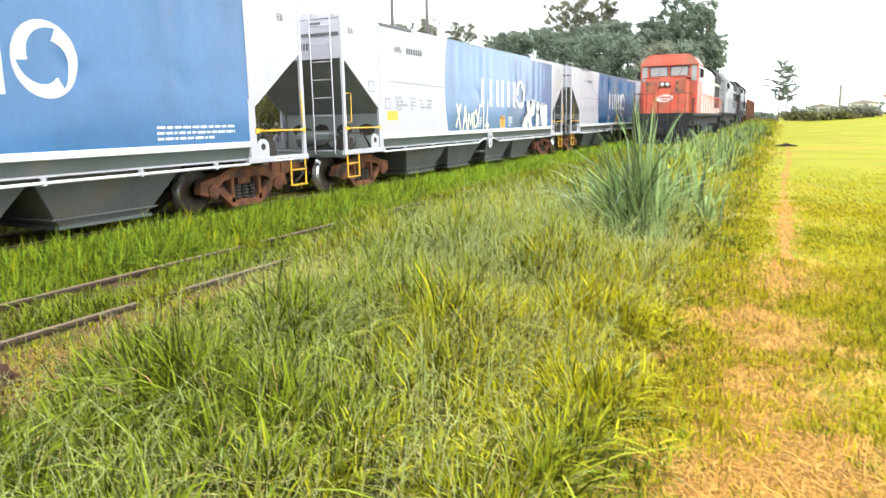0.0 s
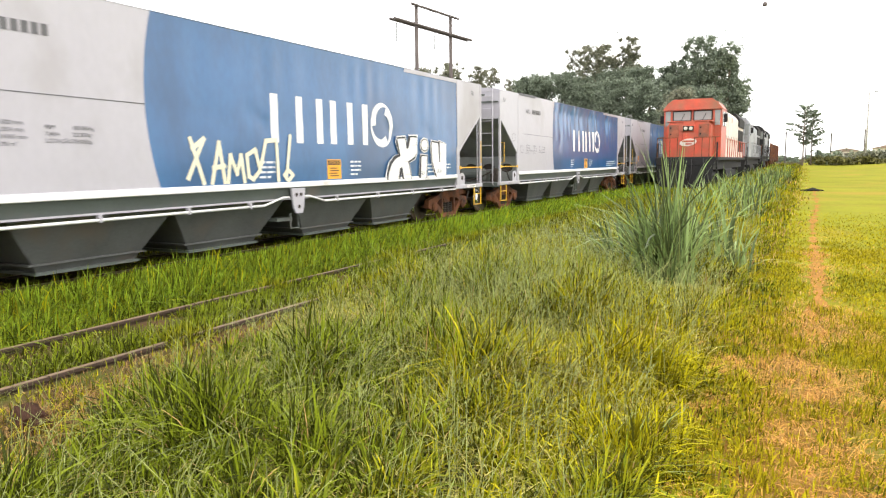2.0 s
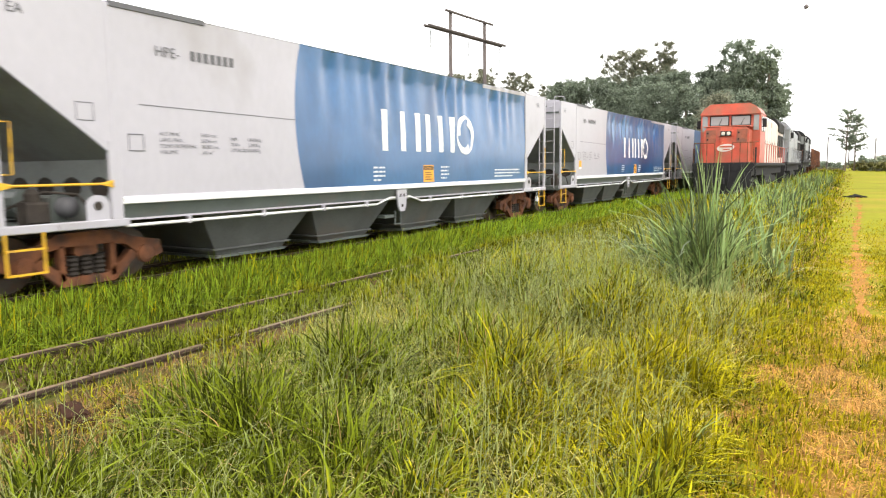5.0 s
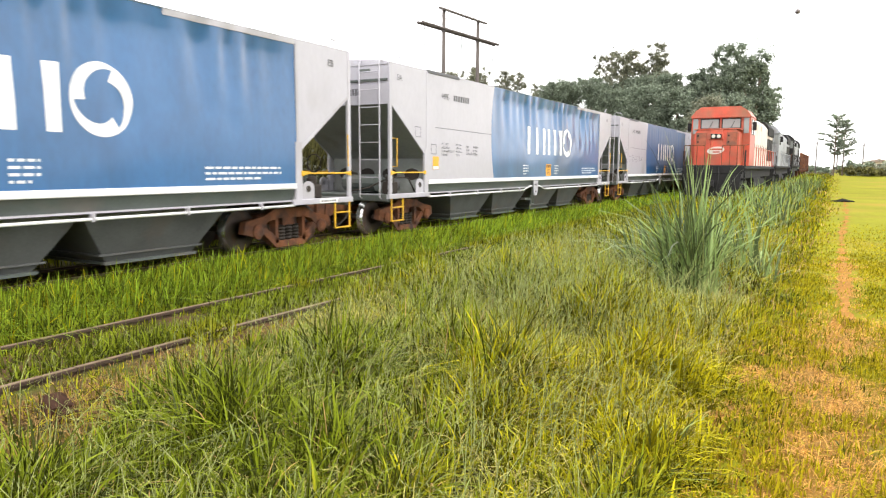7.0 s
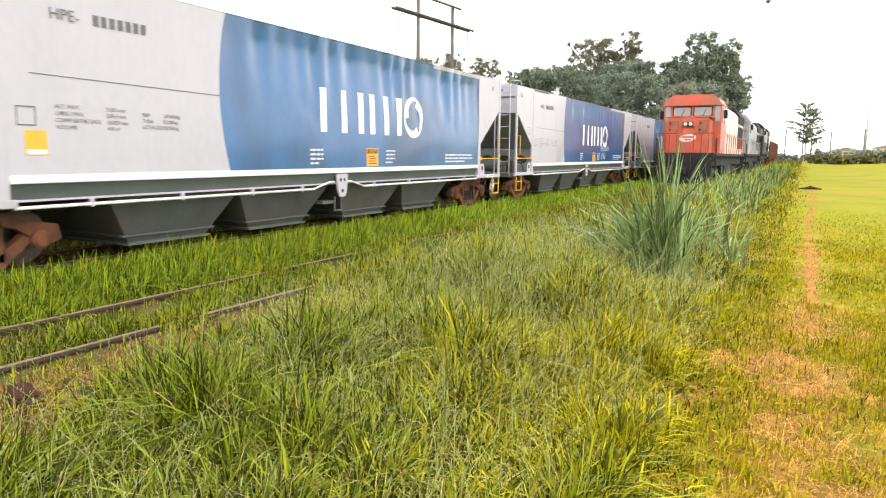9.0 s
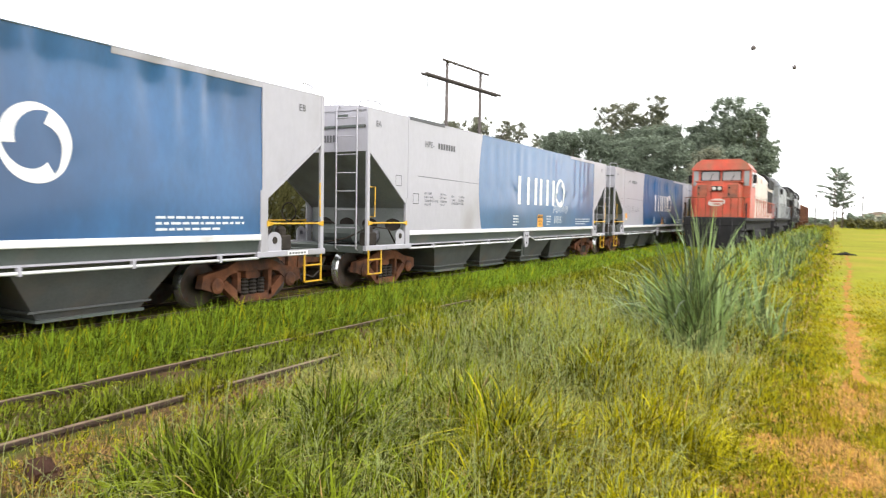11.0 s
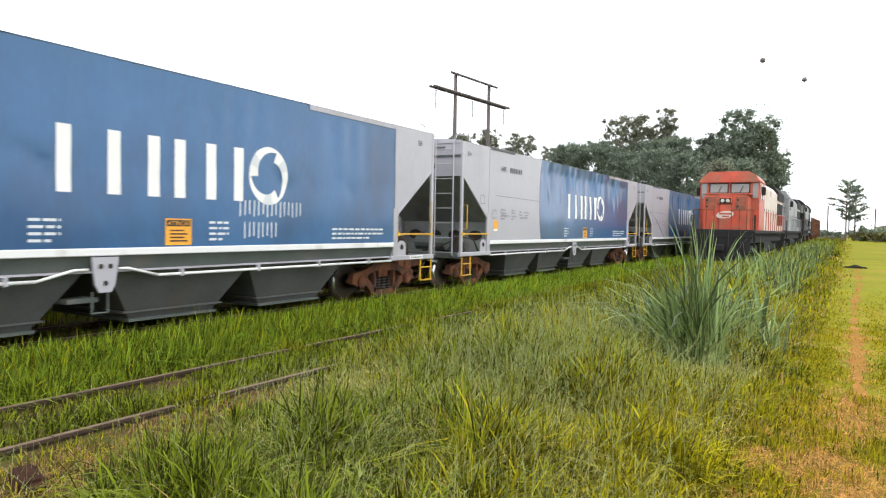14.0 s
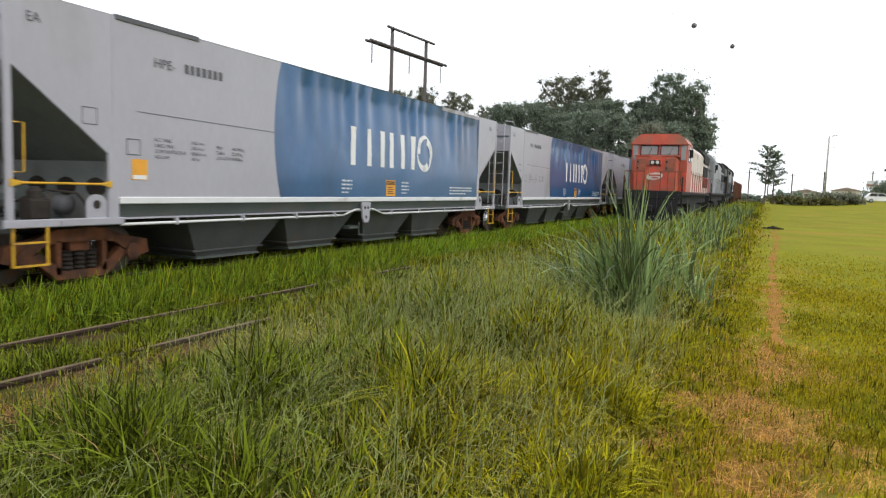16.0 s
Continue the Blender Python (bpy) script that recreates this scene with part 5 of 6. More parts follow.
tree("eucalyptus", "tall airy eucalyptus with gaps in its crown", -19.4, 86, 16.4, 5.2, 130, 6800, LEAF_OLIVE, 0.45, 0.28, lobes=10)
tree("eucalyptus", "tall airy eucalyptus with gaps in its crown", -15.6, 87, 17.3, 3.4, 90, 4900, LEAF_OLIVE, 0.4, 0.28, lobes=7)
tree("eucalyptus", "broad dark eucalyptus with ragged crown", -5.4, 79, 15.2, 4.8, 190, 12000, LEAF_DARK, 0.35, 0.28, lobes=12)
tree("eucalyptus", "broad dark eucalyptus with ragged crown", -2.6, 78, 13.4, 3.2, 130, 8000, LEAF_DARK, 0.35, 0.28, lobes=8)
tree("eucalyptus", "broad dark eucalyptus with ragged crown", -9.2, 80, 12.2, 3.4, 120, 7000, LEAF_DARK, 0.35, 0.28, lobes=8)


def araucaria(x, y, h):
    w = thing("conifer", "slender tiered conifer alone in the field", "tree")
    z = ground_z(x, y)
    part("trunk", Shape().tube([(x, y, z - 0.1), (x, y, h)], 0.12, 8, 0.04), BARK, w)
    cen, rad = [], []
    for k in range(13):
        zz = z + (h - z) * (0.36 + 0.64 * k / 12) + rng.uniform(-0.15, 0.15)
        ln = 2.3 * (0.45 + 0.55 * math.sin(math.pi * min(1.0, 0.12 + k / 12.5))) * rng.uniform(0.45, 1.1)
        for a in rng.uniform(0, 2 * math.pi, 4):
            tip = (x + ln * math.cos(a), y + ln * math.sin(a), zz + 0.45)
            part("limb", Shape().tube([(x, y, zz - 0.1), tip], 0.035, 5, 0.015), BARK, w)
            for u in (0.5, 0.75, 1.0):
                cen.append((x + ln * u * math.cos(a), y + ln * u * math.sin(a), zz + 0.45 * u))
                rad.append(0.26)
    vs, fs = leaves(np.array(cen), np.array(rad) * 1.25, 3000, 0.12, 0.75)
    ob = new("crown", soup("crown", vs, fs, LEAF_DARK, smooth=False))
    ob.parent = w


araucaria(4.9, 110, 9.0)
araucaria(6.0, 111, 8.0)


def bush(label, x, y, wide, deep, h, count, mat, size=0.2):
    x -= 1.2
    z = ground_z(x, y)
    n = max(8, int(wide * 3))
    cen = np.stack([x + rng.uniform(-wide, wide, n) * 0.5, y + rng.uniform(-deep, deep, n) * 0.5, z + h * rng.uniform(0.2, 0.72, n)], 1)
    vs, fs = leaves(cen, np.full(n, h * 0.3), count, size)
    vs[:, 2] = np.maximum(vs[:, 2], z - 0.05)
    w = thing("bush", label, "bush", "bushes along the field")
    part("stem", Shape().tube([(x, y, z - 0.1), (x, y, z + h * 0.6)], 0.08, 6, 0.03), BARK, w)
    ob = new("foliage", soup("foliage", vs, fs, mat, smooth=False))
    ob.parent = w


for args in ((8.6, 116, 3.6, 2, 1.3, 2600, REED), (11.8, 108, 4.6, 3, 1.5, 3600, LEAF_OLIVE), (14.5, 107, 4.4, 3, 1.7, 3200, LEAF_OLIVE), (17.0, 106, 3.2, 2.5, 1.5, 2400, LEAF_OLIVE),
             (10.0, 110, 5, 3, 1.4, 2600, REED), (13.0, 104, 7, 3, 1.1, 3600, REED), (8.6, 112, 1.8, 2, 2.3, 1800, LEAF_DARK), (25.3, 138, 3.4, 3, 4.4, 3600, LEAF_DARK)):
    bush("low tangled bush at the edge of the field", *args)
for i in range(16):
    bush("distant greenery on the horizon", -30 + i * 9 + rng.uniform(-2, 2), 185 + rng.uniform(-8, 8), 11, 6, rng.uniform(1.6, 3.0), 1500, LEAF_DARK, 0.3)


# ---- grass ----
def blades(name, label, xs, ys, h, width, mat, lean=0.35, wind=(0.25, 0.0), category="grass", bend=0.5, kind="stuff", lift=0.0, seg=2):
    """Bent blades rooted at the points given, each of seg pieces and a tip."""
    n = len(xs)
    z0 = ground_zs(xs, ys) + lift
    a = rng.uniform(0, 2 * math.pi, n)
    l = np.abs(rng.normal(0, lean, n)) * h
    dx, dy = np.cos(a) * l + wind[0] * h, np.sin(a) * l + wind[1] * h
    f = rng.uniform(0, math.pi, n)
    sx, sy = np.cos(f) * width / 2, np.sin(f) * width / 2
    droop = np.minimum(1.0, np.hypot(dx, dy) / h)
    steps = {1: ((0.0, 0.8), (0.55, 0.95)), 2: ((0.0, 0.8), (0.45, 1.0), (0.8, 0.65)), 3: ((0.0, 0.8), (0.35, 1.0), (0.65, 0.85), (0.87, 0.5))}[seg]
    rows = []
    for u, wd in steps:
        k = u ** (1 + bend)
        zz = z0 + h * (u * (1 - 0.2 * droop) - 0.5 * droop * u ** 3)
        rows.append(np.stack([xs + dx * k - sx * wd, ys + dy * k - sy * wd, zz], 1))
        rows.append(np.stack([xs + dx * k + sx * wd, ys + dy * k + sy * wd, zz], 1))
    rows.append(np.stack([xs + dx, ys + dy, z0 + h * (1 - 0.7 * droop)], 1))
    vs = np.stack(rows, 1).reshape(-1, 3)
    b = np.arange(n)[:, None] * len(rows)
    quads = np.concatenate([b + np.array([2 * i, 2 * i + 1, 2 * i + 3, 2 * i + 2]) for i in range(seg)])
    tris = b + np.array([2 * seg, 2 * seg + 1, 2 * seg + 2])
    return tagged(new(name, soup(name, vs, quads, mat, tris)), label, category, kind=kind)


def seed_stems(label, xs, ys, h, mat, size, wind):
    """Thin nodding stems, each with a loose head of small spikelets."""
    n = len(xs)
    root = np.stack([xs, ys, ground_zs(xs, ys)], 1)
    a = rng.uniform(0, 2 * math.pi, n)
    push = rng.uniform(0.1, 0.8, n) * h
    off = np.stack([np.cos(a) * push + wind[0] * h, np.sin(a) * push + wind[1] * h, h * rng.uniform(0.75, 1.0, n)], 1)
    f = rng.uniform(0, math.pi, n)
    side = np.stack([np.cos(f), np.sin(f), np.zeros(n)], 1) * 0.0016
    mid = root + off * np.array([0.35, 0.35, 0.72])
    tip = root + off
    rows = [root - side, root + side, mid + side, mid - side, mid - side, mid + side, tip + side * 0.5, tip - side * 0.5]
    for k in range(5):
        c = tip - (tip - mid) * (0.12 * k) + rng.normal(0, 0.4, (n, 3)) * size
        u = off / np.linalg.norm(off, axis=1)[:, None] * size * rng.uniform(0.6, 1.4, n)[:, None] + rng.normal(0, 0.5, (n, 3)) * size
        v = np.cross(u, rng.normal(size=(n, 3)))
        v *= (size * 0.2 / np.linalg.norm(v, axis=1))[:, None]
        rows += [c - u, c + v, c + u, c - v]
    vs = np.stack(rows, 1).reshape(-1, 3)
    return tagged(new("seed_heads", soup("seed_heads", vs, np.arange(len(vs)).reshape(-1, 4), mat)), label, "grass", kind="stuff")


def scatter(x0, x1, y0, y1, per_m2):
    n = int((x1 - x0) * (y1 - y0) * per_m2)
    return rng.uniform(x0, x1, n), rng.uniform(y0, y1, n)


def patch(xs, ys, scale, seed):
    """Smooth value noise from 0 to 1 for arrays."""
    r = np.random.default_rng(seed)
    g = r.uniform(0, 1, (64, 64))
    u, v = (xs / scale) % 63, (ys / scale) % 63
    i, j = u.astype(int), v.astype(int)
    a, b = u - i, v - j
    a, b = a * a * (3 - 2 * a), b * b * (3 - 2 * b)
    return g[i, j] * (1 - a) * (1 - b) + g[i + 1, j] * a * (1 - b) + g[i, j + 1] * (1 - a) * b + g[i + 1, j + 1] * a * b


def verge(y0, y1, tufts, per, width, seg):
    """Rough grass between the disused track and the path, in tangled tufts."""
    tx, ty = scatter(0.62, 5.15, y0, y1, tufts)
    p, q = patch(tx, ty, 0.6, 3), patch(tx + 9, ty, 1.2, 5)
    rim = 4.72 + 0.25 * patch(tx * 0, ty, 0.7, 6) + np.clip(ty - 2, 0, 8) * 0.03
    edge = np.clip((rim - tx) / np.where(ty < 3, 0.18, 0.5), 0, 1) * np.clip((tx - 0.6) / 1.3 + 0.45 * np.clip((ty - 0.3) / 1.5, 0, 1), 0.1, 1)
    bald = (tx < 0.9 - 0.4 * ty) & (ty < 0.4) & (ty > -5) & (patch(tx, ty, 0.5, 8) < 0.9)
    fine = patch(tx + 3, ty + 1, 0.17, 15)
    keep = (rng.uniform(0, 1, len(tx)) < (0.45 + 0.6 * p) * (0.35 + 0.65 * edge) * np.clip((fine - 0.36) * 5, 0.03, 1)) & ~bald
    tx, ty, p, q, edge, fine = tx[keep], ty[keep], p[keep], q[keep], edge[keep], fine[keep]
    th = (0.07 + 0.33 * p ** 2 + 0.12 * fine) * (0.4 + 0.6 * edge) * rng.uniform(0.65, 1.3, len(tx)) * np.where((ty < -0.5) & (tx < 3.6), 1.2, 1.0) * (1 + 0.55 * np.clip((ty - 0.4) / 2, 0, 1) * np.clip((5 - tx) / 1.5, 0, 1)) * (1 - 0.5 * np.exp(-((tx - 4.0) / 0.6) ** 2 - ((ty - 2.9) / 0.9) ** 2))
    yellow = np.clip((tx - 3.4) / 0.9, 0, 1) * np.clip((3.2 - ty) / 2.5, 0.15, 1) * np.clip((ty + 2.4) / 1.4, 0.25, 1)
    grey = np.exp(-((tx - 2.6) / 0.8) ** 2 - ((ty - 2.6) / 2.6) ** 2)
    # The terms in ty darken the near mix, putting deep shade into colour.
    tone = 0.4 * q + 0.28 * rng.uniform(0, 1, len(tx)) + 0.4 * yellow - 0.2 * ((ty < 0) & (tx < 3.2)) - 0.12 * (ty < -0.9) + 0.12 * np.clip((ty - 0.5) / 2, 0, 1)
    own = np.repeat(np.arange(len(tx)), per)
    n = len(own)
    a, r = rng.uniform(0, 2 * math.pi, n), np.abs(rng.normal(0, 0.06, n))
    xs, ys = tx[own] + r * np.cos(a), ty[own] + r * np.sin(a)
    t = tone[own] + 0.3 * rng.uniform(0, 1, n)
    pick = rng.uniform(0, 1, n)
    kind = np.where(pick < 0.035, 3, np.where(pick < 0.06 + 0.2 * grey[own], 4, np.where(t > 0.72, 2, np.where(t < 0.47, 1, 0))))
    h = th[own] * rng.uniform(0.4, 1.25, n)
    push = np.where(rng.uniform(0, 1, n) < 0.5, rng.uniform(0.5, 1.15, n), rng.uniform(0.05, 0.5, n))
    a = a + rng.normal(0, 1.3, n)
    for k, m, lab in ((0, GRASS, "long mid-green grass in rough tufts"), (1, GRASS_FRESH, "fresh green grass in dense tufts"), (2, GRASS_YELLOW, "yellow-green grass beside the path"),
                      (3, GRASS_DRY, "dry straw-coloured stalks among the grass"), (4, PALE_GRASS, "pale grey-green bent grass")):
        s = kind == k
        blades("dry_stalks" if k == 3 else "verge_grass", lab, xs[s], ys[s], h[s], width * rng.uniform(0.5, 1.6, s.sum()) * (0.5 if k == 3 else 1), m, 0.25,
               (np.cos(a[s]) * push[s] + 0.06, np.sin(a[s]) * push[s]), bend=0.8, seg=seg)


verge(-12, -5.2, 240, 14, 0.016, 1)
verge(-5.2, -3.6, 300, 14, 0.012, 2)
verge(-3.6, -0.2, 800, 18, 0.0095, 3)
verge(-0.2, 3.2, 720, 18, 0.0095, 2)
verge(3.2, 12, 240, 18, 0.0125, 2)
verge(12, 40, 26, 18, 0.026, 1)
verge(40, 110, 4, 16, 0.06, 1)

# low weeds that thin out from the verge to the footpath
for y0, y1, dens, wd in ((1.5, 12, 520, 0.011), (12, 34, 130, 0.026), (34, 90, 14, 0.06)):
    xs, ys = scatter(4.3, 5.7, y0, y1, dens)
    keep = rng.uniform(0, 1, len(xs)) < np.clip((5.3 + 0.01 * ys - xs) * 1.4 + patch(xs, ys, 0.5, 73) - 0.5, 0, 1)
    xs, ys = xs[keep], ys[keep]
    h = (0.08 + 0.3 * np.clip(5.4 - xs, 0, 1) * patch(xs, ys, 0.6, 75)) * rng.uniform(0.5, 1.4, len(xs))
    u = rng.uniform(0, 1, len(xs))
    for m, mm, lab in ((u < 0.3, GRASS, "low mid-green weeds beside the footpath"), ((u >= 0.3) & (u < 0.85), LAWN_BLADE, "low yellow-green weeds beside the footpath"), (u >= 0.85, GRASS_DRY, "dry stalks beside the footpath")):
        blades("path_weeds", lab, xs[m], ys[m], h[m], wd * rng.uniform(0.5, 1.4, m.sum()), mm, 0.7, (0.05, 0), seg=1)

# thin creeping weeds and straw on the bare ground by the rail
xs, ys = scatter(0.6, 2.6, -5.2, 0.4, 2200)
keep = (xs < 1.1 - 0.4 * ys) & (patch(xs, ys, 0.35, 71) > 0.22)
xs, ys = xs[keep], ys[keep]
m = rng.uniform(0, 1, len(xs)) < 0.3
for sel, mat, lab in ((m, GRASS_YELLOW, "creeping yellow-green weeds on bare soil"), (~m, DEAD_GRASS, "dry dead grass on bare soil")):
    blades("creeping_weeds", lab, xs[sel], ys[sel], rng.uniform(0.03, 0.11, sel.sum()), np.full(sel.sum(), 0.006), mat, 1.2, (0.1, 0), lift=0.03)

# taller grass round the cane and along the verge beyond it
for x0, x1, y0, y1, dens, low, high, wd in ((2.0, 3.6, 1.6, 5.5, 420, 0.35, 0.7, 0.011), (3.0, 4.75, 4.4, 8.5, 520, 0.4, 0.85, 0.012), (2.2, 5.0, 8.5, 30, 170, 0.5, 1.1, 0.024), (2.0, 5.0, 30, 80, 26, 0.5, 1.2, 0.06)):
    xs, ys = scatter(x0, x1, y0, y1, dens)
    p = patch(xs, ys, 0.7, 91)
    keep = rng.uniform(0, 1, len(xs)) < np.clip(p * 2 - 0.5, 0.05, 1)
    xs, ys, p = xs[keep], ys[keep], p[keep]
    h = (low + (high - low) * p) * rng.uniform(0.5, 1.15, len(xs)) * np.clip((5.05 - xs) / 1.5, 0.12, 1)
    u = rng.uniform(0, 1, len(xs))
    for m, mat, lab in ((u < 0.3, LIT_GRASS, "tall fresh grass round the cane"), ((u >= 0.3) & (u < 0.62), GRASS, "tall mid-green grass round the cane"), ((u >= 0.62) & (u < 0.88), GRASS_YELLOW, "tall yellow-green grass round the cane"), (u >= 0.88, CANE, "tall blue-green grass round the cane")):
        a, push = rng.uniform(0, 2 * math.pi, m.sum()), rng.uniform(0.1, 0.9, m.sum())
        blades("tall_grass", lab, xs[m], ys[m], h[m], wd * rng.uniform(0.5, 1.4, m.sum()), mat, 0.2, (np.cos(a) * push, np.sin(a) * push), bend=0.9)

# thin pale tips curling over the tufts
for y0, y1, dens, wd in ((-3.8, -1.2, 900, 0.0042), (-1.2, 0.5, 1500, 0.0042), (0.5, 4.5, 1000, 0.006), (4.5, 9, 300, 0.009)):
    xs, ys = scatter(0.85, 4.75, y0, y1, dens)
    p = patch(xs, ys, 0.6, 3)
    keep = (rng.uniform(0, 1, len(xs)) < 0.25 + 0.75 * patch(xs, ys, 0.45, 19)) & ~((xs < 1.1 - 0.4 * ys) & (ys < 0.4))
    xs, ys, p = xs[keep], ys[keep], p[keep]
    a, push = rng.uniform(0, 2 * math.pi, len(xs)), rng.uniform(0.5, 1.4, len(xs))
    blades("bent_grass_tips", "thin pale grass tips curling over the tufts", xs, ys, rng.uniform(0.08, 0.2, len(xs)), wd * rng.uniform(0.6, 1.5, len(xs)), AWN, 0.2,
           (np.cos(a) * push, np.sin(a) * push), bend=0.4, lift=(0.05 + 0.22 * p ** 2 * np.clip((4.9 - xs) / 0.6, 0.2, 1)) * rng.uniform(0.5, 1.1, len(xs)), seg=2)

# seed heads over the rough grass
xs, ys = scatter(0.9, 4.6, -4, 12, 520)
keep = rng.uniform(0, 1, len(xs)) < (0.1 + 0.14 * (patch(xs, ys, 0.9, 12) > 0.5) + 0.28 * np.exp(-((xs - 2.8) / 0.8) ** 2 - ((ys - 2.2) / 2.4) ** 2)) * np.clip(1.3 - ys / 8, 0.15, 1)
xs, ys = xs[keep], ys[keep]
for lo, hi, size in ((-4, 0.5, 0.009), (0.5, 4, 0.013), (4, 12, 0.02)):
    m = (ys >= lo) & (ys < hi)
    seed_stems("pale feathery seed heads above the grass", xs[m], ys[m], rng.uniform(0.28, 0.55, m.sum()) * (1 + 0.3 * (lo > 0)), GRASS_SEED, size, (0.15, 0.05))

# between the rails and between the tracks
xs, ys = scatter(-0.46, 0.46, -6, 36, 1500)
p = patch(xs, ys, 0.7, 21)
keep = (rng.uniform(0, 1, len(xs)) < np.clip((p - 0.2) * 1.9 + 0.5 * (ys > 1), 0.12, 1))
xs, ys, p = xs[keep], ys[keep], p[keep]
blades("track_weeds", "low weeds growing between the rails", xs, ys, (0.05 + 0.22 * p) * rng.uniform(0.5, 1.2, len(xs)), np.full(len(xs), 0.011), GRASS_FRESH, 0.8, (0.1, 0), lift=0.05, seg=1)
xs, ys = scatter(0.58, 1.1, -6, 36, 900)
keep = rng.uniform(0, 1, len(xs)) < np.where(ys < 0.8, 0.4, 1.0) * (0.4 + patch(xs, ys, 0.5, 61))
xs, ys = xs[keep], ys[keep]
blades("track_weeds", "low weeds along the rail", xs, ys, rng.uniform(0.05, 0.2, len(xs)) * np.where(ys < 3.5, 0.6, 1.1), np.full(len(xs), 0.011), GRASS, 0.6, (-0.1, 0), lift=0.05, seg=1)
for edge_x, seed in ((0.5, 81), (-0.52, 83)):
    xs, ys = scatter(edge_x - 0.16, edge_x + 0.2, -5, 26, 2600)
    keep = patch(xs * 0, ys, 0.75, seed) + 0.012 * np.clip(ys, 0, 20) - 0.22 * (ys < 1.5) > 0.56
    xs, ys = xs[keep], ys[keep]
    blades("track_weeds", "grass tufts hanging over the rail", xs, ys, rng.uniform(0.1, 0.3, len(xs)), rng.uniform(0.006, 0.013, len(xs)), GRASS, 0.7, (0.05, 0), lift=0.04, seg=1)
for x0, x1, seed in ((-0.74, -0.58, 93), (-0.5, -0.36, 95), (0.34, 0.49, 97), (0.58, 0.72, 99)):
    xs, ys = scatter(x0, x1, -5.5, 24, 1300)
    keep = patch(xs, ys, 0.4, seed) > np.where((ys < 0.5) & (x0 > 0.5), 0.7, 0.3)
    xs, ys = xs[keep], ys[keep]
    blades("track_weeds", "short weeds against the rail", xs, ys, rng.uniform(0.04, 0.13, len(xs)), rng.uniform(0.005, 0.01, len(xs)), GRASS, 0.8, (0.0, 0), lift=0.04, seg=1)
xs, ys = scatter(-1.0, -0.58, -6, 36, 700)
blades("track_weeds", "grass along the far rail", xs, ys, rng.uniform(0.05, 0.22, len(xs)), np.full(len(xs), 0.012), GRASS_FRESH, 0.6, (0.1, 0), lift=0.05, seg=1)
xs, ys = scatter(-0.5, 0.5, 9, 34, 260)
keep = patch(xs, ys, 0.8, 66) > 0.35
xs, ys = xs[keep], ys[keep]
blades("track_weeds", "taller weeds hiding the rails farther on", xs, ys, rng.uniform(0.15, 0.34, len(xs)), np.full(len(xs), 0.014), GRASS, 0.5, (0.1, 0), lift=0.04)
for y0, y1, dens, wd in ((-12, -6, 300, 0.024), (-6, 8, 1100, 0.012), (8, 22, 620, 0.018), (22, 48, 240, 0.032)):
    xs, ys = scatter(-3.45, -0.62, y0, y1, dens * 1.25)
    p = patch(xs, ys, 0.6, 31)
    h = (0.18 + 0.34 * p) * rng.uniform(0.45, 1.5, len(xs)) * np.clip((-0.55 - xs) / 0.5 + 0.35, 0.35, 1)
    h = h * np.clip(1.15 - 0.4 * np.abs(xs + 1.7), 0.5, 1.15)
    h = np.minimum(h, (0.05 + 0.3 * np.clip(xs + 3.55, 0, 2)) * rng.uniform(0.6, 1.3, len(xs)))
    m = rng.uniform(0, 1, len(xs)) < 0.55
    blades("strip_grass", "lush green grass between the two tracks, with light put into its colour", xs[m], ys[m], h[m], np.full(m.sum(), wd), LIT_GRASS, 0.95, (0.15, 0))
    pale = ~m & (rng.uniform(0, 1, len(xs)) < 0.14)
    m = ~m & ~pale
    # Beyond the near stretch the brightened green replaces the fresh grass.
    blades("strip_grass", "green grass between the two tracks, with light put into its colour farther off", xs[m], ys[m], h[m] * 1.05, np.full(m.sum(), wd * 0.9), LIT_GRASS if y0 > 5 else GRASS_FRESH, 0.95, (0.15, 0))
    blades("strip_grass", "yellow-green grass between the two tracks", xs[pale], ys[pale], h[pale], np.full(pale.sum(), wd * 0.9), GRASS_YELLOW, 0.6, (0.15, 0))
xs, ys = scatter(-5.2, -3.45, -6, 48, 330)
keep = np.abs(xs + 3.775) > 0.07
xs, ys = xs[keep], ys[keep]
blades("track_weeds", "grass growing under the moving train", xs, ys, rng.uniform(0.02, 0.06, len(xs)), np.full(len(xs), 0.014), GRASS, 0.5, (0.05, 0))

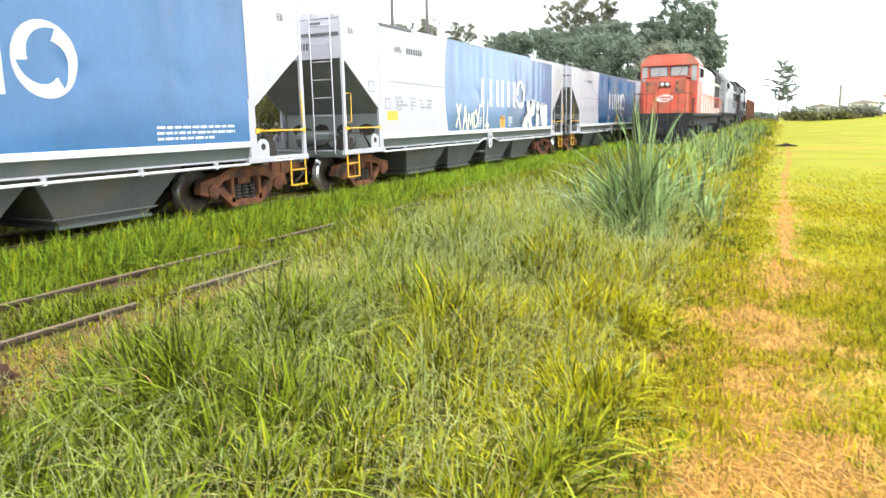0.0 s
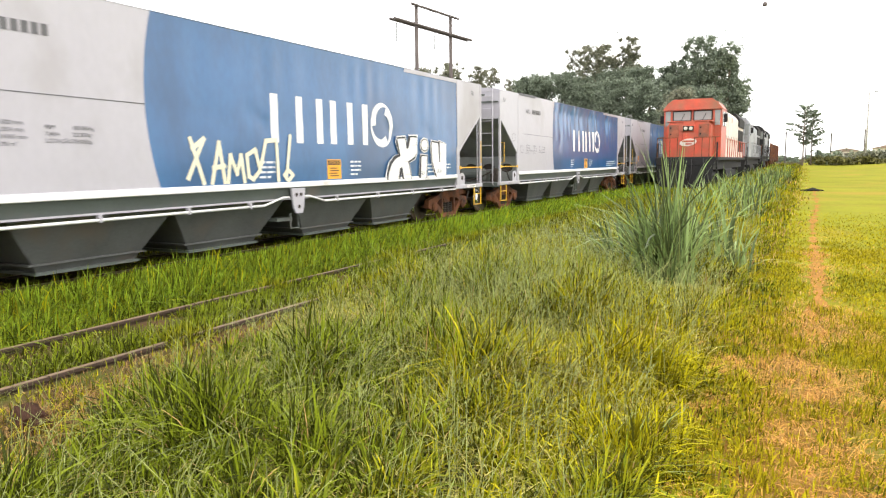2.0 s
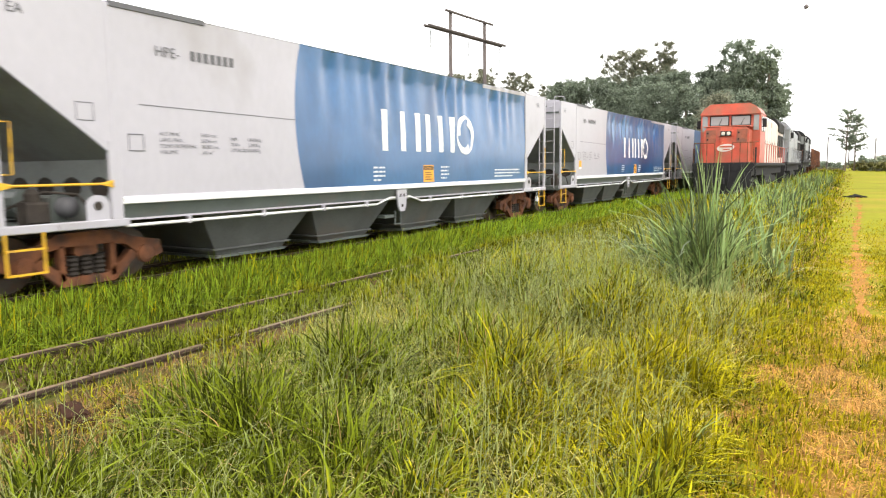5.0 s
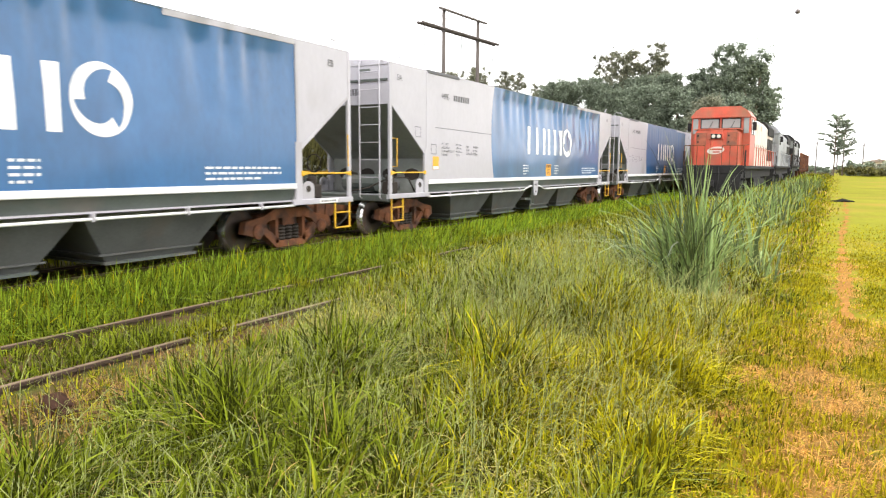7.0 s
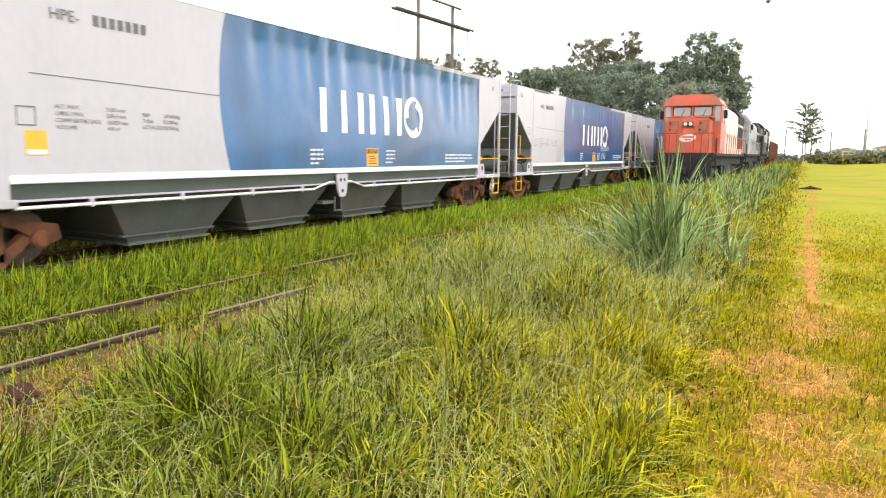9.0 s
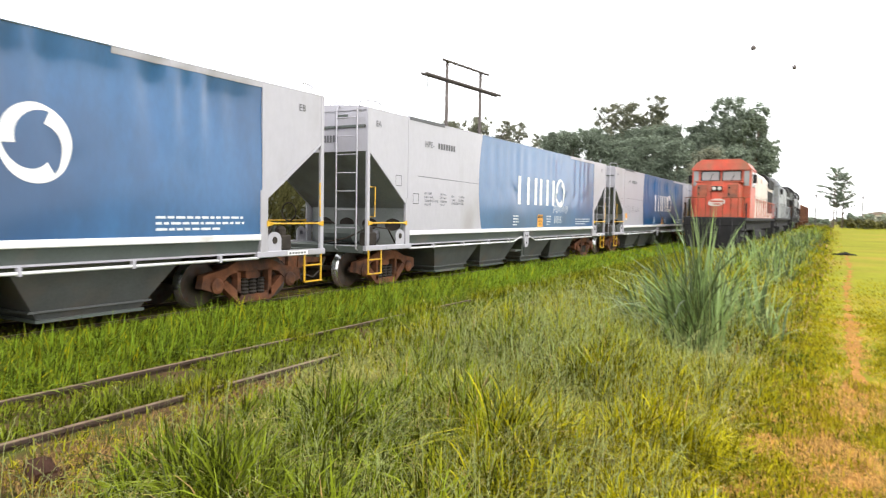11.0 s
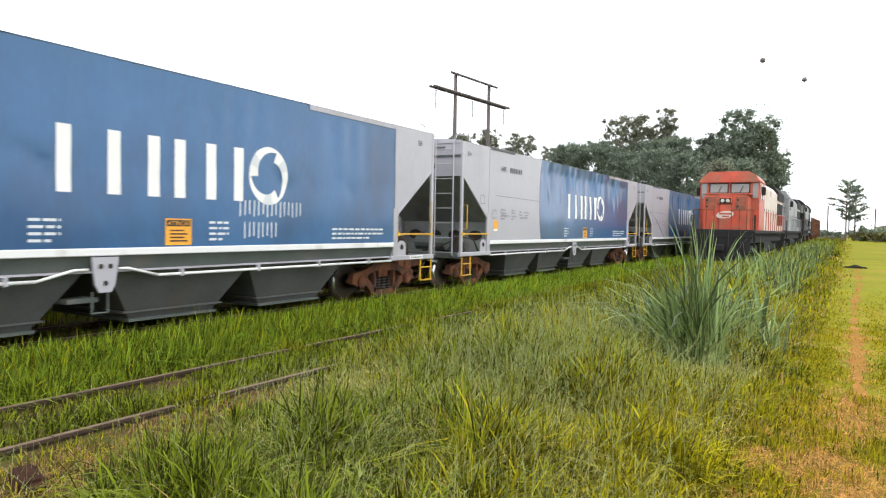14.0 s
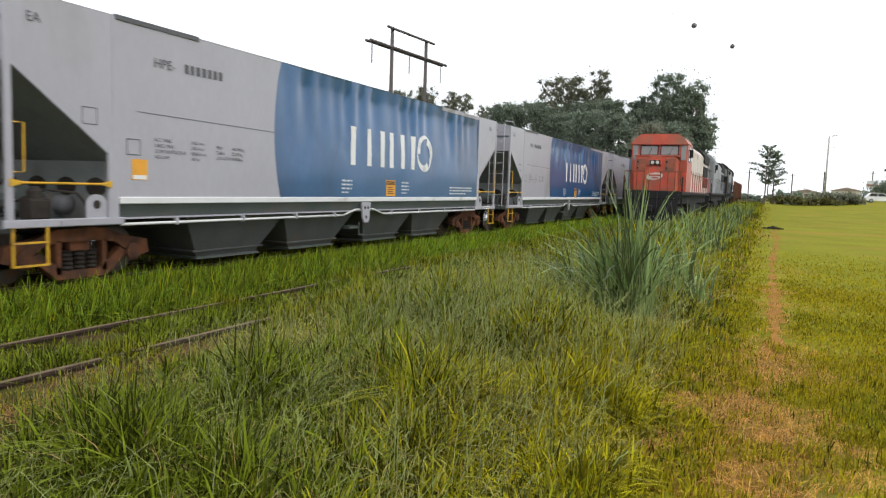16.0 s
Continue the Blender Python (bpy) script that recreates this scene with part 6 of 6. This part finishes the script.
# lawn and path edge
for y0, y1, x1, dens, wd, hh in ((-12, -5, 11.0, 700, 0.016, 0.06), (-5, 3, 8.6, 6000, 0.008, 0.065), (3, 9, 10, 2600, 0.012, 0.04), (9, 19, 13, 900, 0.018, 0.03)):
    xs, ys = scatter(4.6, x1, y0, y1, dens)
    pw = np.array([path_width(float(b)) for b in np.linspace(y0, y1, 200)])
    px = np.array([path_x(float(b)) for b in np.linspace(y0, y1, 200)])
    k = ((ys - y0) / (y1 - y0) * 199).astype(int)
    off = np.abs(xs - px[k]) / (pw[k] + 0.06)
    keep = rng.uniform(0, 1, len(xs)) < np.clip(off * 0.7 + 1.9 * patch(xs, ys, 0.3, 49) - 0.7, np.where(ys < 1.2, 0.55, 0.2), 1) * (0.4 + 0.6 * patch(xs, ys, 0.3, 41)) * np.clip((19 - ys) / 12, 0, 1) * np.clip((x1 - xs) / 2.5, 0, 1) * np.clip((ys + 12) / 3, 0, 1)
    xs, ys, off = xs[keep], ys[keep], off[keep]
    t = patch(xs, ys, 0.7, 43) * 0.6 + rng.uniform(0, 1, len(xs)) * 0.4
    straw = (xs > 4.6) & (xs < 6.1) & (ys < 1.4) & (patch(xs, ys, 0.38, 47) > 0.56)
    dry = (t > 0.68) | ((off < 1.1 + 0.8 * patch(xs, ys, 0.6, 51)) & (pw[k][keep] > 0.02) & (rng.uniform(0, 1, len(xs)) < 0.65)) | (straw & (rng.uniform(0, 1, len(xs)) < 0.88))
    fresh = (t <= 0.3) & (ys < 7)
    for sel, m, lab in ((~dry & ~fresh, LAWN_BLADE, "short yellow-green mown grass"), (~dry & fresh, GRASS, "short green mown grass"), (dry, STRAW, "dry clippings and straw by the footpath")):
        if m is STRAW:
            sel = sel & (rng.uniform(0, 1, len(xs)) < np.where((off < 1.7) | straw, 0.85, 0.25))
        dead = m is STRAW
        blades("lawn_grass", lab, xs[sel], ys[sel], hh * rng.uniform(0.3, 1.3 if dead else 1.6, sel.sum()), wd * rng.uniform(0.6, 1.4, sel.sum()) * (0.6 if dead else 1), m, 2.0 if dead else 0.7, (0.1, 0), lift=0.02, seg=1)


# small living tufts and lying straw on the trodden ground
tx, ty = scatter(4.75, 6.6, -10, 3.5, 34)
keep = rng.uniform(0, 1, len(tx)) < 0.35 + 0.65 * patch(tx, ty, 0.4, 27)
tx, ty = tx[keep], ty[keep]
own = np.repeat(np.arange(len(tx)), 26)
xs, ys = tx[own] + rng.normal(0, 0.035, len(own)), ty[own] + rng.normal(0, 0.035, len(own))
h = rng.uniform(0.05, 0.13, len(tx))[own] * rng.uniform(0.4, 1.2, len(own))
u = rng.uniform(0, 1, len(tx))[own] * 0.7 + rng.uniform(0, 1, len(own)) * 0.3
for m, mm, lab in ((u < 0.35, GRASS, "small green tufts on trodden ground"), ((u >= 0.35) & (u < 0.8), LAWN_BLADE, "small yellow-green tufts on trodden ground"), (u >= 0.8, STRAW, "dry tufts on trodden ground")):
    blades("path_tufts", lab, xs[m], ys[m], h[m], rng.uniform(0.005, 0.01, m.sum()), mm, 0.8, (0.0, 0.0), lift=0.02)
xs, ys = scatter(4.8, 6.0, -9, 2.5, 1000)
keep = patch(xs, ys, 0.38, 47) > 0.42
xs, ys = xs[keep], ys[keep]
blades("lying_straw", "dry straw lying on trodden ground", xs, ys, rng.uniform(0.03, 0.075, len(xs)), rng.uniform(0.003, 0.006, len(xs)), STRAW, 3.0, (0.0, 0.0), lift=0.03)

# cane clumps on the verge
def cane(x, y, radius, h, n, label, wide=0.036):
    """A fan of long stiff leaves, arching at their tips, from a narrow foot."""
    a, r = rng.uniform(0, 2 * math.pi, n), radius * np.sqrt(rng.uniform(0, 1, n))
    xs, ys = x + r * np.cos(a), y + r * np.sin(a)
    a, push = a + rng.normal(0, 0.9, n), np.abs(rng.normal(0, 0.42, n))
    hs = h * rng.uniform(0.3, 1.12, n) * np.clip(1.1 - 0.5 * r / radius, 0.5, 1)
    wx, wy = np.cos(a) * push - 0.1, np.sin(a) * push
    u = rng.uniform(0, 1, n)
    m = u < 0.72
    w = blades("cane_clump", label, xs[m], ys[m], hs[m], wide * rng.uniform(0.5, 1.4, m.sum()), CANE, 0.2, (wx[m], wy[m]), "cane grass", 1.1, seg=3)
    w["group"] = "cane clumps on the verge"
    m = (u >= 0.72) & (u < 0.92)
    blades("cane_weeds", "pale grey-green weeds among the cane", xs[m], ys[m], hs[m] * 0.8, wide * 0.6 * rng.uniform(0.5, 1.4, m.sum()), PALE_GRASS, 0.3, (wx[m] * 1.3, wy[m] * 1.3), "cane grass", 1.1, seg=3)
    m = u >= 0.92
    blades("dry_cane", "dry straw-coloured cane leaves", xs[m], ys[m], hs[m] * 0.9, wide * 0.6 * rng.uniform(0.6, 1.3, m.sum()), GRASS_SEED, 0.3, (wx[m] * 2.2, wy[m] * 2.2), "cane grass", 0.6, seg=3)


cane(3.9, 3.6, 0.34, 2.2, 420, "big clump of tall blue-green cane grass", 0.022)
cane(3.95, 3.8, 0.2, 2.35, 50, "tall upright cane shoots in the middle of the clump", 0.026)
cane(3.4, 4.4, 0.5, 1.5, 130, "tall blue-green cane grass")
cane(4.25, 5.4, 0.5, 1.3, 110, "tall blue-green cane grass")
cane(3.6, 7.2, 0.5, 1.25, 120, "tall cane grass mixed with weeds")
for x, y, h in ((3.4, 12.5, 1.35), (3.6, 15, 1.5), (3.1, 17, 1.55), (3.7, 18.5, 1.3), (3.3, 21, 1.5), (3.8, 23, 1.25), (2.9, 24, 1.4), (3.5, 27, 1.4), (2.7, 29, 1.4), (3.8, 32, 1.3), (3.1, 36, 1.5), (3.8, 41, 1.4), (3.0, 45, 1.6), (3.7, 51, 1.6)):
    cane(x, y, 0.8, h, 150, "clump of tall cane grass beside the track", 0.04)

# reed bank behind the train
xs, ys = scatter(-10.5, -7.9, -8, 40, 420)
blades("reed_bank", "tall olive reeds behind the train", xs, ys, 3.7 * rng.uniform(0.45, 1.05, len(xs)), np.full(len(xs), 0.04), REED, 0.25, (0.05, 0), "reeds", seg=1)
xs, ys = scatter(-8.0, -5.3, -8, 50, 200)
blades("bank_grass", "rough grass behind the train", xs, ys, rng.uniform(0.15, 0.6, len(xs)), np.full(len(xs), 0.018), GRASS, 0.4, (0.1, 0), seg=1)


n = 260
cen = np.stack([rng.uniform(-8.6, -7.4, n), rng.uniform(-8, 40, n), rng.uniform(0.2, 2.3, n) * rng.uniform(0.5, 1.0, n)], 1)
vs, fs = leaves(cen, np.full(n, 0.75), 26000, 0.07)
vs[:, 2] = np.maximum(vs[:, 2], 0.02)
tagged(new("bank_shrubs", soup("bank_shrubs", vs, fs, LEAF_OLIVE, smooth=False)), "tangled olive shrubs before the reeds", "shrubs", kind="stuff")


# loose things on the ground
def sleeper_stub(x, y, rz):
    w = tagged(part("sleeper_stub", Shape().box(-0.17, 0.1, -0.09, 0.07, -0.06, 0.035, 0.03).box(-0.06, 0.19, -0.05, 0.085, -0.06, 0.015, 0.03), SLEEPER, None), "dark rotten sleeper end lying in dry grass", "sleeper")
    w.matrix_basis = pose(x, y, 0.085, 4, 3, rz)


sleeper_stub(1.15, -2.5, -20)
heap = Shape()
for i in range(14):
    x, y, r = 5.55 + rng.normal(0, 0.2), 34 + rng.normal(0, 0.15), rng.uniform(0.05, 0.13)
    heap.tube([(x - r * 2, y, r * 0.3), (x, y + rng.normal(0, 0.06), r), (x + r * 2, y, r * 0.4)], r * 0.5, 5)
tagged(part("debris", heap, LOCO_DARK, None), "dark ragged heap of debris on the path", "debris")
n = 260
xs, ys = rng.uniform(0.55, 1.9, n), rng.uniform(-5.5, 0.6, n)
s = Shape()
for x, y in zip(xs, ys):
    r = rng.uniform(0.008, 0.035)
    z = 0.10 * math.exp(-((x - 3.2) / 1.4) ** 2) + 0.03
    s.add([(x + r * rng.uniform(0.6, 1.2) * c, y + r * rng.uniform(0.6, 1.2) * d, z + r * 0.7 * e) for c, d, e in ((-1, 0, 0), (0, -1, 0), (1, 0, 0), (0, 1, 0), (0, 0, 1), (0, 0, -1))],
          [(0, 1, 4), (1, 2, 4), (2, 3, 4), (3, 0, 4), (1, 0, 5), (2, 1, 5), (3, 2, 5), (0, 3, 5)])
tagged(part("gravel", s, BALLAST_DIRT, None), "brown gravel and stones beside the rail", "gravel", kind="stuff")


# ---- what moves ----
def motions():
    steps = [i / 15 for i in range(241)]
    for k, w in enumerate(WAGONS):
        walk(w, [(t, pose(TRACK_X, y + PITCH * (k - 1), WAGON_Z)) for t, y in TRAIN])
        for o in w.children_recursive:
            if o.name.startswith("wheelset"):
                x, y, z = o.matrix_basis.translation
                walk(o, [(t, pose(x, y, z, math.degrees((TRAIN[0][1] - train_at(t)) / 0.42))) for t in steps])


motions()
